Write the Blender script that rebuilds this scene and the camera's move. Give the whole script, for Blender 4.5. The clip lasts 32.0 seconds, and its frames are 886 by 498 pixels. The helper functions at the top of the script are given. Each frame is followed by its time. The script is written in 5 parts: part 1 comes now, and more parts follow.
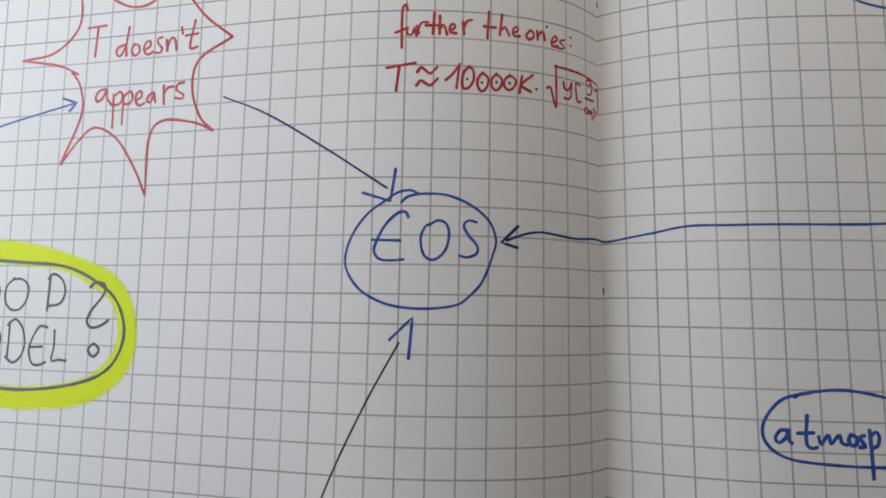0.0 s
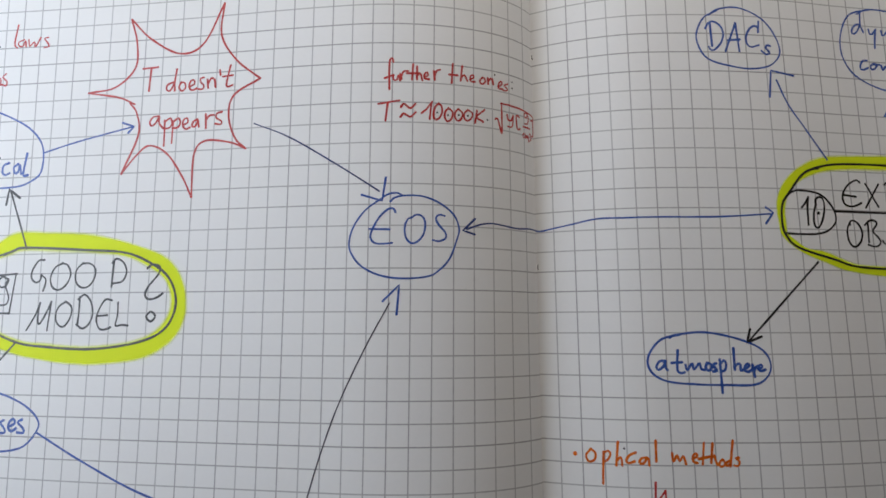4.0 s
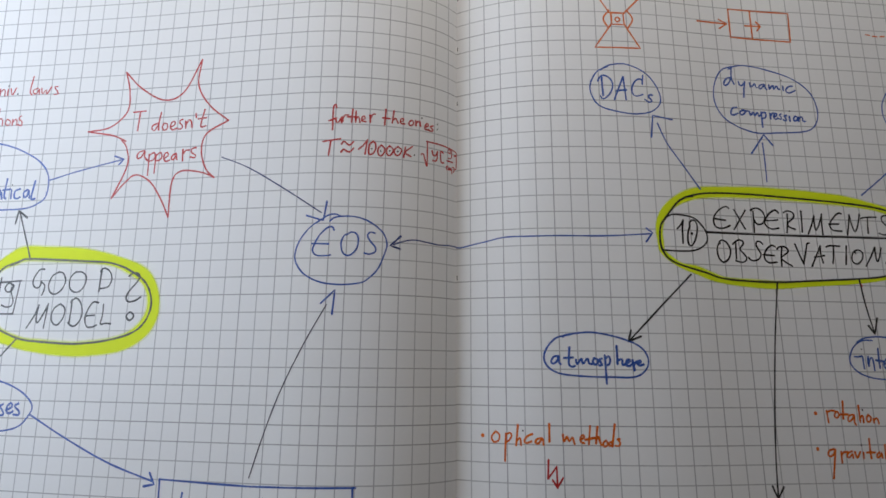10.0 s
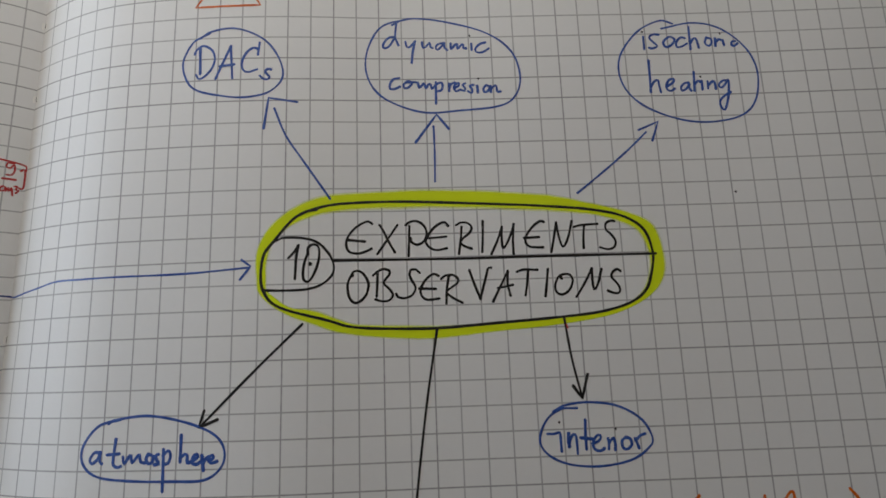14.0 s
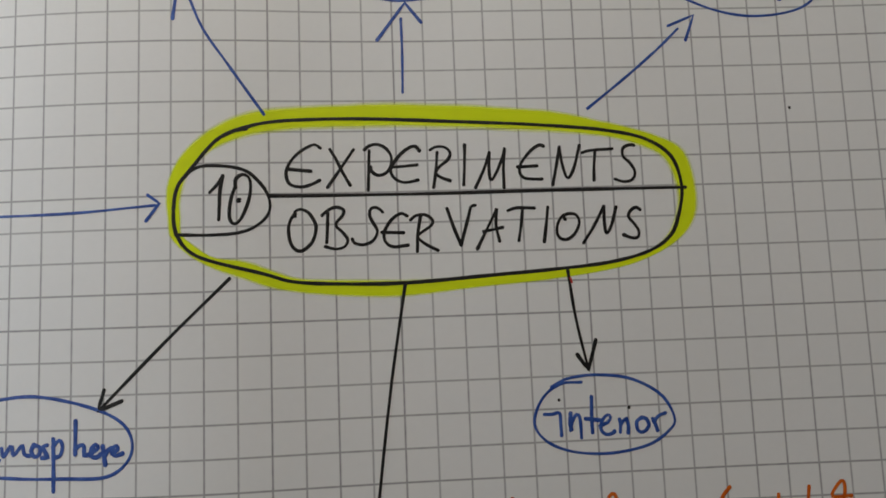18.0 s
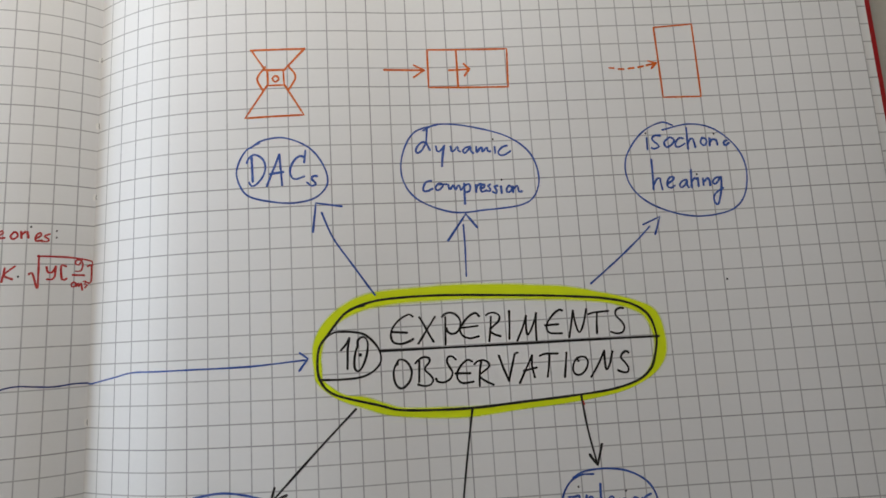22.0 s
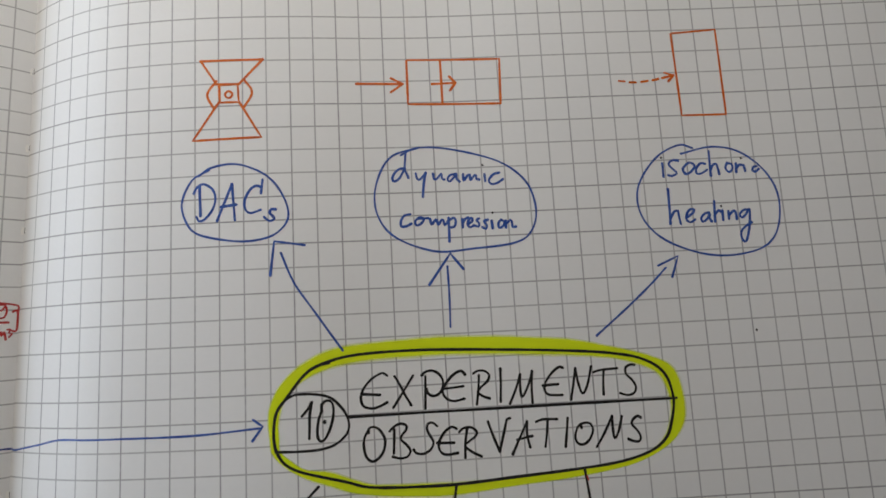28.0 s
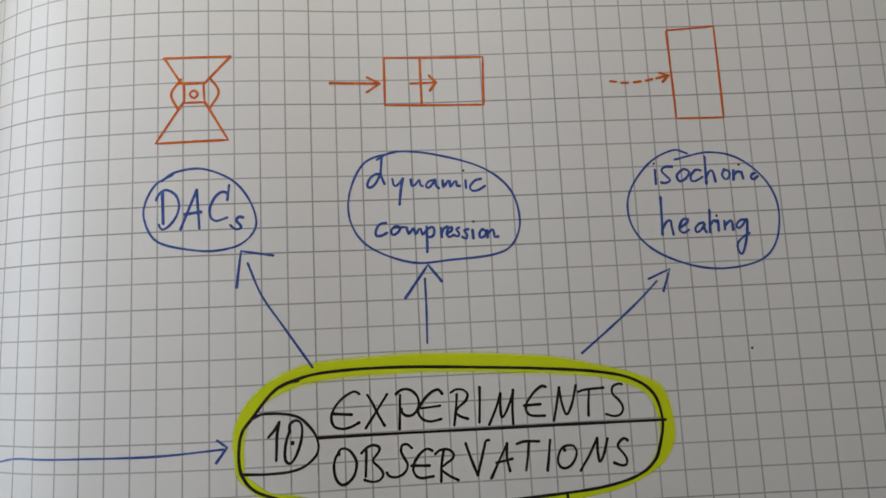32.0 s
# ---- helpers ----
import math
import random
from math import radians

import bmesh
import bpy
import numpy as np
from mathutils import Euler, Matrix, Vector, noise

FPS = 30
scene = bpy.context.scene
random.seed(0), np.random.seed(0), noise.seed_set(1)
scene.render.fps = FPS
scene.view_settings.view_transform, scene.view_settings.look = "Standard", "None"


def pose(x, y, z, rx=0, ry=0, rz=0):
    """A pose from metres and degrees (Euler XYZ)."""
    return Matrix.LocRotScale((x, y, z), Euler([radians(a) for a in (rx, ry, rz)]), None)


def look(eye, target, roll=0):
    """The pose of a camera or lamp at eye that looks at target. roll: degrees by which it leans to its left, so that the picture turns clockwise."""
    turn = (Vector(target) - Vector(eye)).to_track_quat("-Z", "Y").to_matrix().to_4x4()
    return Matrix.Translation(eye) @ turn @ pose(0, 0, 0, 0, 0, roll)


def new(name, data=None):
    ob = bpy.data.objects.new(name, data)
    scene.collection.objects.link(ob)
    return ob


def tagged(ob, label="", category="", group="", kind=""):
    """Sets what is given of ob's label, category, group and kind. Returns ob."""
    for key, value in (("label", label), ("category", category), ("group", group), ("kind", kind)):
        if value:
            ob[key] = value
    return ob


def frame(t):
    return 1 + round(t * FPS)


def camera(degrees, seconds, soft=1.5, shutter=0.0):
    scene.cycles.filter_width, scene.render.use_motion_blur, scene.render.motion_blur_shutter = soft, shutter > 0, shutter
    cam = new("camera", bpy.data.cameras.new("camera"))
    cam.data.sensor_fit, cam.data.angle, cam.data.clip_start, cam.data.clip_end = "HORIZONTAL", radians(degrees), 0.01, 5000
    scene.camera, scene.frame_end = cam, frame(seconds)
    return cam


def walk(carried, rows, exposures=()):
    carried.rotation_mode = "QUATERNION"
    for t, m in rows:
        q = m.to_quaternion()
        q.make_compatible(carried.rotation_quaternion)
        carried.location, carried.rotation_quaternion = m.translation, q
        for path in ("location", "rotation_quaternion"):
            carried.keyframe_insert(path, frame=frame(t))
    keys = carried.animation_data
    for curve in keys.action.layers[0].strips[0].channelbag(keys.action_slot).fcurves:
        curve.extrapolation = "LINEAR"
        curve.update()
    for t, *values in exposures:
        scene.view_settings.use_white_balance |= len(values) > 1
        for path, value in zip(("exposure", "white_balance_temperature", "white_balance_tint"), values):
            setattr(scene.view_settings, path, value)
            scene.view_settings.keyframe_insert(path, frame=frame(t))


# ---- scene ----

# ---- camera and its walk (millimetres and degrees, over the flat part of the right page) ----
cam = camera(76.25, 32.0, soft=1.6)
CELL = 0.005                       # squared paper, 5 mm
LIFT = 0.774                       # height of the page's reference plane
TILT = pose(0, 0, LIFT, 0, 6.5, 0)  # the open book slopes down to both sides
ROWS = [
    (0.0, -33.63, -103.83, 90.57, 6.80, -2.70, 0.86),
    (0.5, -35.21, -105.46, 101.90, 7.46, -4.14, 0.21),
    (1.0, -37.31, -109.17, 119.46, 8.84, -5.17, -0.29),
    (1.5, -38.88, -106.89, 118.18, 8.77, -5.57, 0.21),
    (2.0, -37.96, -104.37, 116.69, 7.70, -5.18, -0.59),
    (2.5, -41.65, -107.68, 118.63, 8.47, -6.26, -0.31),
    (3.0, -39.63, -116.96, 118.40, 8.80, -6.31, -1.34),
    (3.5, -38.74, -116.29, 123.76, 8.42, -6.34, -0.64),
    (5.5, -38.48, -110.84, 126.61, 8.90, -6.69, 1.36),
    (6.0, -35.80, -111.83, 124.90, 9.61, -7.35, 2.20),
    (6.5, -42.38, -116.78, 124.70, 10.31, -6.19, 0.53),
    (7.0, -43.26, -119.28, 135.88, 9.53, -6.34, 1.02),
    (7.5, -42.98, -125.81, 148.68, 9.81, -6.61, 1.63),
    (8.0, -39.49, -126.95, 153.94, 11.29, -6.40, 0.97),
    (8.5, -32.33, -126.48, 154.18, 12.01, -6.14, 0.52),
    (9.0, -30.11, -126.87, 153.94, 12.17, -6.19, 0.86),
    (9.5, -25.85, -125.33, 152.28, 11.93, -6.01, 0.85),
    (10.0, -19.85, -125.50, 152.69, 12.06, -5.74, 0.47),
    (10.5, -3.23, -125.87, 153.26, 12.11, -5.18, -0.32),
    (11.0, 14.12, -123.40, 157.97, 12.35, -5.27, 0.13),
    (11.5, 31.30, -122.67, 155.74, 12.92, -4.56, -1.25),
    (12.0, 51.97, -123.18, 155.25, 13.11, -3.89, -1.73),
    (12.5, 77.80, -122.56, 148.20, 13.17, -3.12, -1.68),
    (13.0, 90.12, -116.36, 143.78, 12.26, -2.83, -1.47),
    (13.5, 86.39, -111.53, 130.49, 12.30, -2.77, -1.10),
    (14.0, 90.99, -106.39, 114.64, 11.41, -1.83, -1.74),
    (14.5, 94.51, -102.94, 101.91, 9.75, -2.16, -0.91),
    (16.5, 94.33, -96.26, 79.00, 5.43, -3.08, -2.00),
    (17.0, 95.22, -97.85, 80.62, 5.32, -2.71, -1.95),
    (17.5, 93.80, -98.89, 84.09, 5.40, -3.19, -1.75),
    (18.0, 94.71, -102.78, 88.90, 5.48, -3.09, -1.96),
    (18.1, 91.86, -105.90, 92.17, 6.45, -2.64, -2.58),
    (18.5, 89.91, -101.20, 103.69, 6.49, -1.11, -2.32),
    (19.0, 86.99, -101.66, 112.89, 6.50, -2.81, -1.61),
    (19.5, 86.56, -103.67, 125.30, 7.18, -2.57, -2.55),
    (20.0, 86.42, -102.63, 130.89, 7.93, -3.17, -2.37),
    (20.5, 80.90, -99.66, 141.45, 7.24, -3.10, -3.08),
    (21.0, 76.15, -95.67, 138.39, 7.62, -3.49, -3.34),
    (21.5, 78.27, -86.36, 137.28, 7.99, -2.89, -3.11),
    (22.0, 79.79, -81.95, 134.90, 8.66, -3.36, -3.06),
    (22.5, 83.35, -81.04, 135.10, 9.03, -3.12, -2.96),
    (23.0, 85.54, -80.10, 135.02, 8.95, -3.59, -2.82),
    (23.5, 85.66, -79.92, 135.16, 9.11, -3.36, -3.00),
    (24.0, 85.74, -80.55, 135.43, 9.42, -3.52, -2.88),
    (24.5, 85.52, -80.96, 135.42, 9.43, -3.62, -2.78),
    (26.5, 85.09, -76.91, 131.18, 9.11, -3.23, -2.56),
    (27.0, 85.42, -75.14, 126.76, 8.79, -3.04, -2.80),
    (27.5, 85.24, -71.24, 120.78, 8.43, -3.17, -2.23),
    (28.0, 86.38, -69.00, 116.85, 8.24, -3.01, -2.90),
    (28.5, 88.00, -66.37, 112.59, 7.19, -2.92, -2.45),
    (29.0, 87.80, -62.26, 105.71, 6.71, -2.90, -2.18),
    (29.5, 86.64, -59.71, 102.12, 6.17, -2.81, -2.83),
    (30.0, 87.87, -61.13, 103.95, 5.98, -2.97, -2.63),
    (30.5, 88.99, -62.32, 105.71, 6.16, -2.63, -2.75),
    (31.0, 91.21, -63.04, 107.41, 6.23, -2.81, -2.89),
    (31.5, 91.39, -64.50, 109.72, 6.89, -3.04, -2.68),
    (32.0, 92.01, -63.98, 111.06, 7.11, -2.76, -2.49),
]
EXPOSURES = [
    (0.0, 0.20, 6570, 13), (1.0, 0.12, 6520, 13), (2.0, 0.10, 6520, 13), (3.0, 0.26, 6470, 13), (6.0, 0.13, 6390, 13), (7.0, 0.14, 6370, 13),
    (8.0, 0.20, 6250, 13), (9.0, 0.18, 6220, 13), (10.0, 0.19, 6240, 13), (11.0, 0.21, 6340, 12), (12.0, 0.25, 6430, 12), (13.0, 0.40, 6300, 12),
    (14.0, 0.27, 6400, 11), (16.5, 0.38, 6540, 10), (17.0, 0.41, 6530, 10), (18.0, 0.53, 6550, 10), (19.0, 0.62, 6470, 11), (20.0, 0.66, 6450, 11),
    (21.0, 0.64, 6400, 11), (22.0, 0.61, 6400, 11), (24.0, 0.61, 6400, 11), (27.0, 0.57, 6350, 11), (28.0, 0.46, 6390, 11), (29.0, 0.35, 6500, 11),
    (30.0, 0.29, 6450, 11), (31.0, 0.31, 6390, 11), (32.0, 0.38, 6400, 11),
]
walk(cam, [(t, TILT @ pose(x / 1000, y / 1000, z / 1000, a, b, c)) for t, x, y, z, a, b, c in ROWS], EXPOSURES)

# ---- world and light: window light through low fitted slots, plus an added fill ----
world = bpy.data.worlds.new("daylight")
scene.world = world
world.use_nodes = True
wn = world.node_tree.nodes
sky = wn.new("ShaderNodeTexSky")
sky.sky_type, sky.sun_disc = "NISHITA", False
sky.sun_elevation, sky.sun_rotation = radians(35), radians(200)
world.node_tree.links.new(sky.outputs[0], wn["Background"].inputs[0])
wn["Background"].inputs[1].default_value = 0.1

TABLE_Z = 0.747
ROOM = dict(x0=-0.261, x1=2.4, y0=-2.6, y1=0.191, z1=2.5)
WIN = dict(x0=-0.144, x1=0.173, z0=0.849, z1=0.981)     # unseen low slot behind the desk, sized to fit the window light's falloff
WEST = dict(y0=-0.17, y1=0.134, z0=0.80, z1=0.947)    # second unseen slot, added round the corner to brighten the left page


def area_lamp(name, place, target, sx, sy, watts, colour):
    data = bpy.data.lights.new(name, "AREA")
    data.shape, data.size, data.size_y, data.energy, data.color = "RECTANGLE", sx, sy, watts, colour
    ob = new(name, data)
    ob.matrix_world = look(place, target)
    return ob


WX, WZ = (WIN["x0"] + WIN["x1"]) / 2, (WIN["z0"] + WIN["z1"]) / 2
area_lamp("window_and_fill_light", (WX, ROOM["y1"] + 0.01, WZ), (WX, -1.0, WZ), WIN["x1"] - WIN["x0"], WIN["z1"] - WIN["z0"], 0.645, (1.0, 0.945, 0.85))
WY, WZ2 = (WEST["y0"] + WEST["y1"]) / 2, (WEST["z0"] + WEST["z1"]) / 2
area_lamp("window_and_fill_light", (ROOM["x0"] - 0.01, WY, WZ2), (1.0, WY, WZ2), WEST["y1"] - WEST["y0"], WEST["z1"] - WEST["z0"], 0.64, (0.79, 0.895, 1.0))
SOUTH_FILL = dict(x0=-0.2, x1=2.0, z0=1.0, z1=2.2)           # opening for an unseen fill lamp, added across the room behind the viewer
SX, SZ = (SOUTH_FILL["x0"] + SOUTH_FILL["x1"]) / 2, (SOUTH_FILL["z0"] + SOUTH_FILL["z1"]) / 2
# weak warm fill with no known source, added to lift the desk
area_lamp("window_and_fill_light", (SX, ROOM["y0"] - 0.01, SZ), (SX, 1.0, SZ), 2.2, 1.2, 1.2, (1.0, 0.89, 0.70))


# ---- materials ----
def material(name, base, rough=0.6, metal=0.0, grain=0.0, scale=400.0, bump=0.0, blotch=0.0, blotch_scale=20.0, spec=0.5):
    """A surface with variation at two scales and a fine relief."""
    m = bpy.data.materials.new(name)
    m.use_nodes = True
    nt = m.node_tree
    b = nt.nodes["Principled BSDF"]
    b.inputs["Roughness"].default_value, b.inputs["Metallic"].default_value = rough, metal
    b.inputs["Specular IOR Level"].default_value = spec
    tc = nt.nodes.new("ShaderNodeTexCoord")
    fine, wide = nt.nodes.new("ShaderNodeTexNoise"), nt.nodes.new("ShaderNodeTexNoise")
    for node, s in ((fine, scale), (wide, blotch_scale)):
        node.inputs["Scale"].default_value, node.inputs["Detail"].default_value = s, 4
        nt.links.new(tc.outputs["Object"], node.inputs["Vector"])
    value = nt.nodes.new("ShaderNodeMath")
    value.operation = "MULTIPLY_ADD"
    nt.links.new(fine.outputs[0], value.inputs[0])
    value.inputs[1].default_value, value.inputs[2].default_value = 2 * grain, 1 - grain
    value2 = nt.nodes.new("ShaderNodeMath")
    value2.operation = "MULTIPLY_ADD"
    nt.links.new(wide.outputs[0], value2.inputs[0])
    value2.inputs[1].default_value, value2.inputs[2].default_value = 2 * blotch, 1 - blotch
    prod = nt.nodes.new("ShaderNodeMath")
    prod.operation = "MULTIPLY"
    nt.links.new(value.outputs[0], prod.inputs[0]), nt.links.new(value2.outputs[0], prod.inputs[1])
    mul = nt.nodes.new("ShaderNodeVectorMath")
    mul.operation = "SCALE"
    mul.inputs[0].default_value = base[:3]
    nt.links.new(prod.outputs[0], mul.inputs["Scale"])
    nt.links.new(mul.outputs[0], b.inputs["Base Color"])
    if bump:
        bp = nt.nodes.new("ShaderNodeBump")
        bp.inputs["Strength"].default_value, bp.inputs["Distance"].default_value = 1.0, bump
        nt.links.new(fine.outputs[0], bp.inputs["Height"])
        nt.links.new(bp.outputs[0], b.inputs["Normal"])
    return m


def paper_material(name, base, line, line_width=0.044, strength=0.74):
    """White writing paper with a printed grey grid; the sheet's own coordinates count the squares."""
    m = material(name, base, rough=0.65, grain=0.02, scale=900, bump=0.00002, blotch=0.03, blotch_scale=35, spec=0.4)
    nt = m.node_tree
    b = nt.nodes["Principled BSDF"]
    paint = b.inputs["Base Color"].links[0].from_socket
    uvn = nt.nodes.new("ShaderNodeUVMap")
    uvn.uv_map = "squares"
    sep = nt.nodes.new("ShaderNodeSeparateXYZ")
    nt.links.new(uvn.outputs[0], sep.inputs[0])

    def op(kind, a, bb=None, cc=None):
        n = nt.nodes.new("ShaderNodeMath")
        n.operation = kind
        for k, v in enumerate((a, bb, cc)):
            if v is None:
                continue
            if isinstance(v, (int, float)):
                n.inputs[k].default_value = v
            else:
                nt.links.new(v, n.inputs[k])
        return n.outputs[0]

    noise_n = nt.nodes.new("ShaderNodeTexNoise")
    noise_n.inputs["Scale"].default_value = 3.0
    nt.links.new(uvn.outputs[0], noise_n.inputs["Vector"])
    masks = []

    def line_strength(coordinate, offset):
        n = nt.nodes.new("ShaderNodeTexWhiteNoise")
        n.noise_dimensions = "1D"
        nt.links.new(op("FLOOR", op("ADD", coordinate, 0.5 + offset)), n.inputs["W"])
        return op("MULTIPLY_ADD", n.outputs["Value"], 0.3, 0.82)

    for axis in (0, 1):
        near = op("ABSOLUTE", op("SUBTRACT", op("FRACT", op("ADD", sep.outputs[axis], 0.5)), 0.5))
        line_mask = op("SUBTRACT", 1.0, op("MINIMUM", op("MAXIMUM", op("DIVIDE", op("SUBTRACT", near, line_width * 0.3), line_width * 0.7), 0.0), 1.0))
        masks.append(op("MULTIPLY", line_mask, line_strength(sep.outputs[axis], 200 * axis)))
    mask = op("MULTIPLY", op("MAXIMUM", masks[0], masks[1]), op("MULTIPLY_ADD", noise_n.outputs[0], 0.5, strength - 0.25))
    mix = nt.nodes.new("ShaderNodeMix")
    mix.data_type = "RGBA"
    nt.links.new(mask, mix.inputs[0])
    nt.links.new(paint, mix.inputs[6])
    mix.inputs[7].default_value = (*line, 1)
    nt.links.new(mix.outputs[2], b.inputs["Base Color"])
    return m


def ink_material(name, base, light):
    """Pen ink: the line is uneven, denser here and thinner there."""
    m = material(name, base, rough=0.42, grain=0.0, spec=0.5)
    nt = m.node_tree
    b = nt.nodes["Principled BSDF"]
    tc = nt.nodes.new("ShaderNodeTexCoord")
    n = nt.nodes.new("ShaderNodeTexNoise")
    n.inputs["Scale"].default_value, n.inputs["Detail"].default_value = 700, 5
    nt.links.new(tc.outputs["Object"], n.inputs["Vector"])
    ramp = nt.nodes.new("ShaderNodeValToRGB")
    ramp.color_ramp.elements[0].position, ramp.color_ramp.elements[1].position = 0.35, 0.72
    ramp.color_ramp.elements[0].color, ramp.color_ramp.elements[1].color = (*base, 1), (*light, 1)
    nt.links.new(n.outputs[0], ramp.inputs[0])
    nt.links.new(ramp.outputs[0], b.inputs["Base Color"])
    return m


def marker_film(name, tint):
    """Highlighter ink: a clear coloured film through which paper and print show."""
    m = bpy.data.materials.new(name)
    m.use_nodes = True
    nt = m.node_tree
    nt.nodes.remove(nt.nodes["Principled BSDF"])
    out = nt.nodes["Material Output"]
    clear = nt.nodes.new("ShaderNodeBsdfTransparent")
    tc = nt.nodes.new("ShaderNodeTexCoord")
    n = nt.nodes.new("ShaderNodeTexNoise")
    n.inputs["Scale"].default_value, n.inputs["Detail"].default_value = 140, 4
    nt.links.new(tc.outputs["Object"], n.inputs["Vector"])
    ramp = nt.nodes.new("ShaderNodeValToRGB")
    ramp.color_ramp.elements[0].position, ramp.color_ramp.elements[1].position = 0.3, 0.7
    ramp.color_ramp.elements[0].color = (*tint, 1)
    ramp.color_ramp.elements[1].color = (*[min(1, c * 1.06 + 0.01) for c in tint], 1)
    nt.links.new(n.outputs[0], ramp.inputs[0])
    nt.links.new(ramp.outputs[0], clear.inputs[0])
    body = nt.nodes.new("ShaderNodeBsdfPrincipled")
    body.inputs["Base Color"].default_value = (0.85, 0.99, 0.02, 1)
    body.inputs["Roughness"].default_value, body.inputs["Specular IOR Level"].default_value = 0.5, 0.25
    both = nt.nodes.new("ShaderNodeMixShader")
    uvn = nt.nodes.new("ShaderNodeUVMap")
    uvn.uv_map = "across"
    sep = nt.nodes.new("ShaderNodeSeparateXYZ")
    nt.links.new(uvn.outputs[0], sep.inputs[0])
    cover = nt.nodes.new("ShaderNodeValToRGB")      # thinner towards the ragged rim of the stroke
    cover.color_ramp.elements[0].position, cover.color_ramp.elements[1].position = 0.0, 0.22
    cover.color_ramp.elements[0].color, cover.color_ramp.elements[1].color = (0, 0, 0, 1), (1, 1, 1, 1)
    last = cover.color_ramp.elements.new(0.80)
    last.color = (1, 1, 1, 1)
    last = cover.color_ramp.elements.new(1.0)
    last.color = (0, 0, 0, 1)
    nt.links.new(sep.outputs[0], cover.inputs[0])
    bare = nt.nodes.new("ShaderNodeBsdfTransparent")
    fade = nt.nodes.new("ShaderNodeMixShader")
    both.inputs[0].default_value = 0.58
    nt.links.new(clear.outputs[0], both.inputs[1]), nt.links.new(body.outputs[0], both.inputs[2])
    nt.links.new(cover.outputs[0], fade.inputs[0])
    nt.links.new(bare.outputs[0], fade.inputs[1]), nt.links.new(both.outputs[0], fade.inputs[2])
    nt.links.new(fade.outputs[0], out.inputs[0])
    return m


PAPER = paper_material("squared_paper", (0.74, 0.74, 0.735), (0.22, 0.215, 0.225))
PAPER_EDGE = material("paper_edge", (0.72, 0.71, 0.68), rough=0.85, grain=0.12, scale=2500)
BLUE = ink_material("blue_ink", (0.018, 0.060, 0.28), (0.060, 0.135, 0.44))
NAVY = ink_material("navy_ink", (0.013, 0.027, 0.13), (0.035, 0.065, 0.24))
SLATE = ink_material("slate_ink", (0.020, 0.030, 0.11), (0.050, 0.070, 0.19))
VIOLET_BLACK = ink_material("violet_black_ink", (0.020, 0.016, 0.032), (0.055, 0.046, 0.078))
BLACK = ink_material("black_ink", (0.007, 0.007, 0.008), (0.022, 0.021, 0.022))
RED = ink_material("red_ink", (0.36, 0.013, 0.015), (0.52, 0.055, 0.048))
ORANGE = ink_material("orange_ink", (0.52, 0.085, 0.002), (0.72, 0.17, 0.010))
YELLOW_FILM = marker_film("yellow_highlighter_ink", (0.90, 0.99, 0.06))
WALL = material("wall_paint", (0.50, 0.43, 0.34), rough=0.9, grain=0.03, scale=120, blotch=0.04, blotch_scale=2)
FLOOR_MAT = material("floor_boards", (0.30, 0.22, 0.15), rough=0.5, grain=0.15, scale=40, blotch=0.1, blotch_scale=4)
DESK_MAT = material("desk_laminate", (0.50, 0.485, 0.435), rough=0.5, grain=0.06, scale=600, blotch=0.05, blotch_scale=8)
DARK = material("dark_metal", (0.05, 0.05, 0.055), rough=0.4, metal=0.8)
COVER_RED = material("red_cover", (0.50, 0.015, 0.02), rough=0.4, grain=0.08, scale=500)
COVER_BLACK = material("black_cover", (0.012, 0.012, 0.012), rough=0.4, grain=0.1, scale=500)
PEN_YELLOW = material("yellow_plastic", (0.72, 0.74, 0.02), rough=0.35)


# ---- mesh helpers ----
def mesh_object(name, verts, faces, mat, parent=None, label="", smooth=False):
    me = bpy.data.meshes.new(name)
    org = parent.matrix_world.translation if parent is not None else Vector((0, 0, 0))
    me.from_pydata([(v[0] - org[0], v[1] - org[1], v[2] - org[2]) for v in verts], [], faces)
    me.update()
    if mat is not None:
        me.materials.append(mat)
    if smooth:
        me.polygons.foreach_set("use_smooth", [True] * len(me.polygons))
    ob = new(name, me)
    if parent is not None:
        ob.parent = parent
    if label:
        tagged(ob, label=label)
    return ob


def thing(name, place, label, category, group="", kind=""):
    ob = new(name)
    ob.empty_display_size = 0.01
    ob.matrix_world = Matrix.Translation(place)
    return tagged(ob, label, category, group, kind)


def box(name, lo, hi, mat, parent=None, label="", bevel=0.0):
    bm = bmesh.new()
    bmesh.ops.create_cube(bm, size=1)
    org = parent.matrix_world.translation if parent is not None else Vector((0, 0, 0))
    for v in bm.verts:
        v.co = Vector([(lo[k] + hi[k]) / 2 + v.co[k] * (hi[k] - lo[k]) - org[k] for k in range(3)])
    if bevel:
        bmesh.ops.bevel(bm, geom=bm.edges[:], offset=bevel, segments=2, affect="EDGES")
    me = bpy.data.meshes.new(name)
    bm.to_mesh(me)
    bm.free()
    me.materials.append(mat)
    ob = new(name, me)
    if parent is not None:
        ob.parent = parent
    if label:
        tagged(ob, label=label)
    return ob


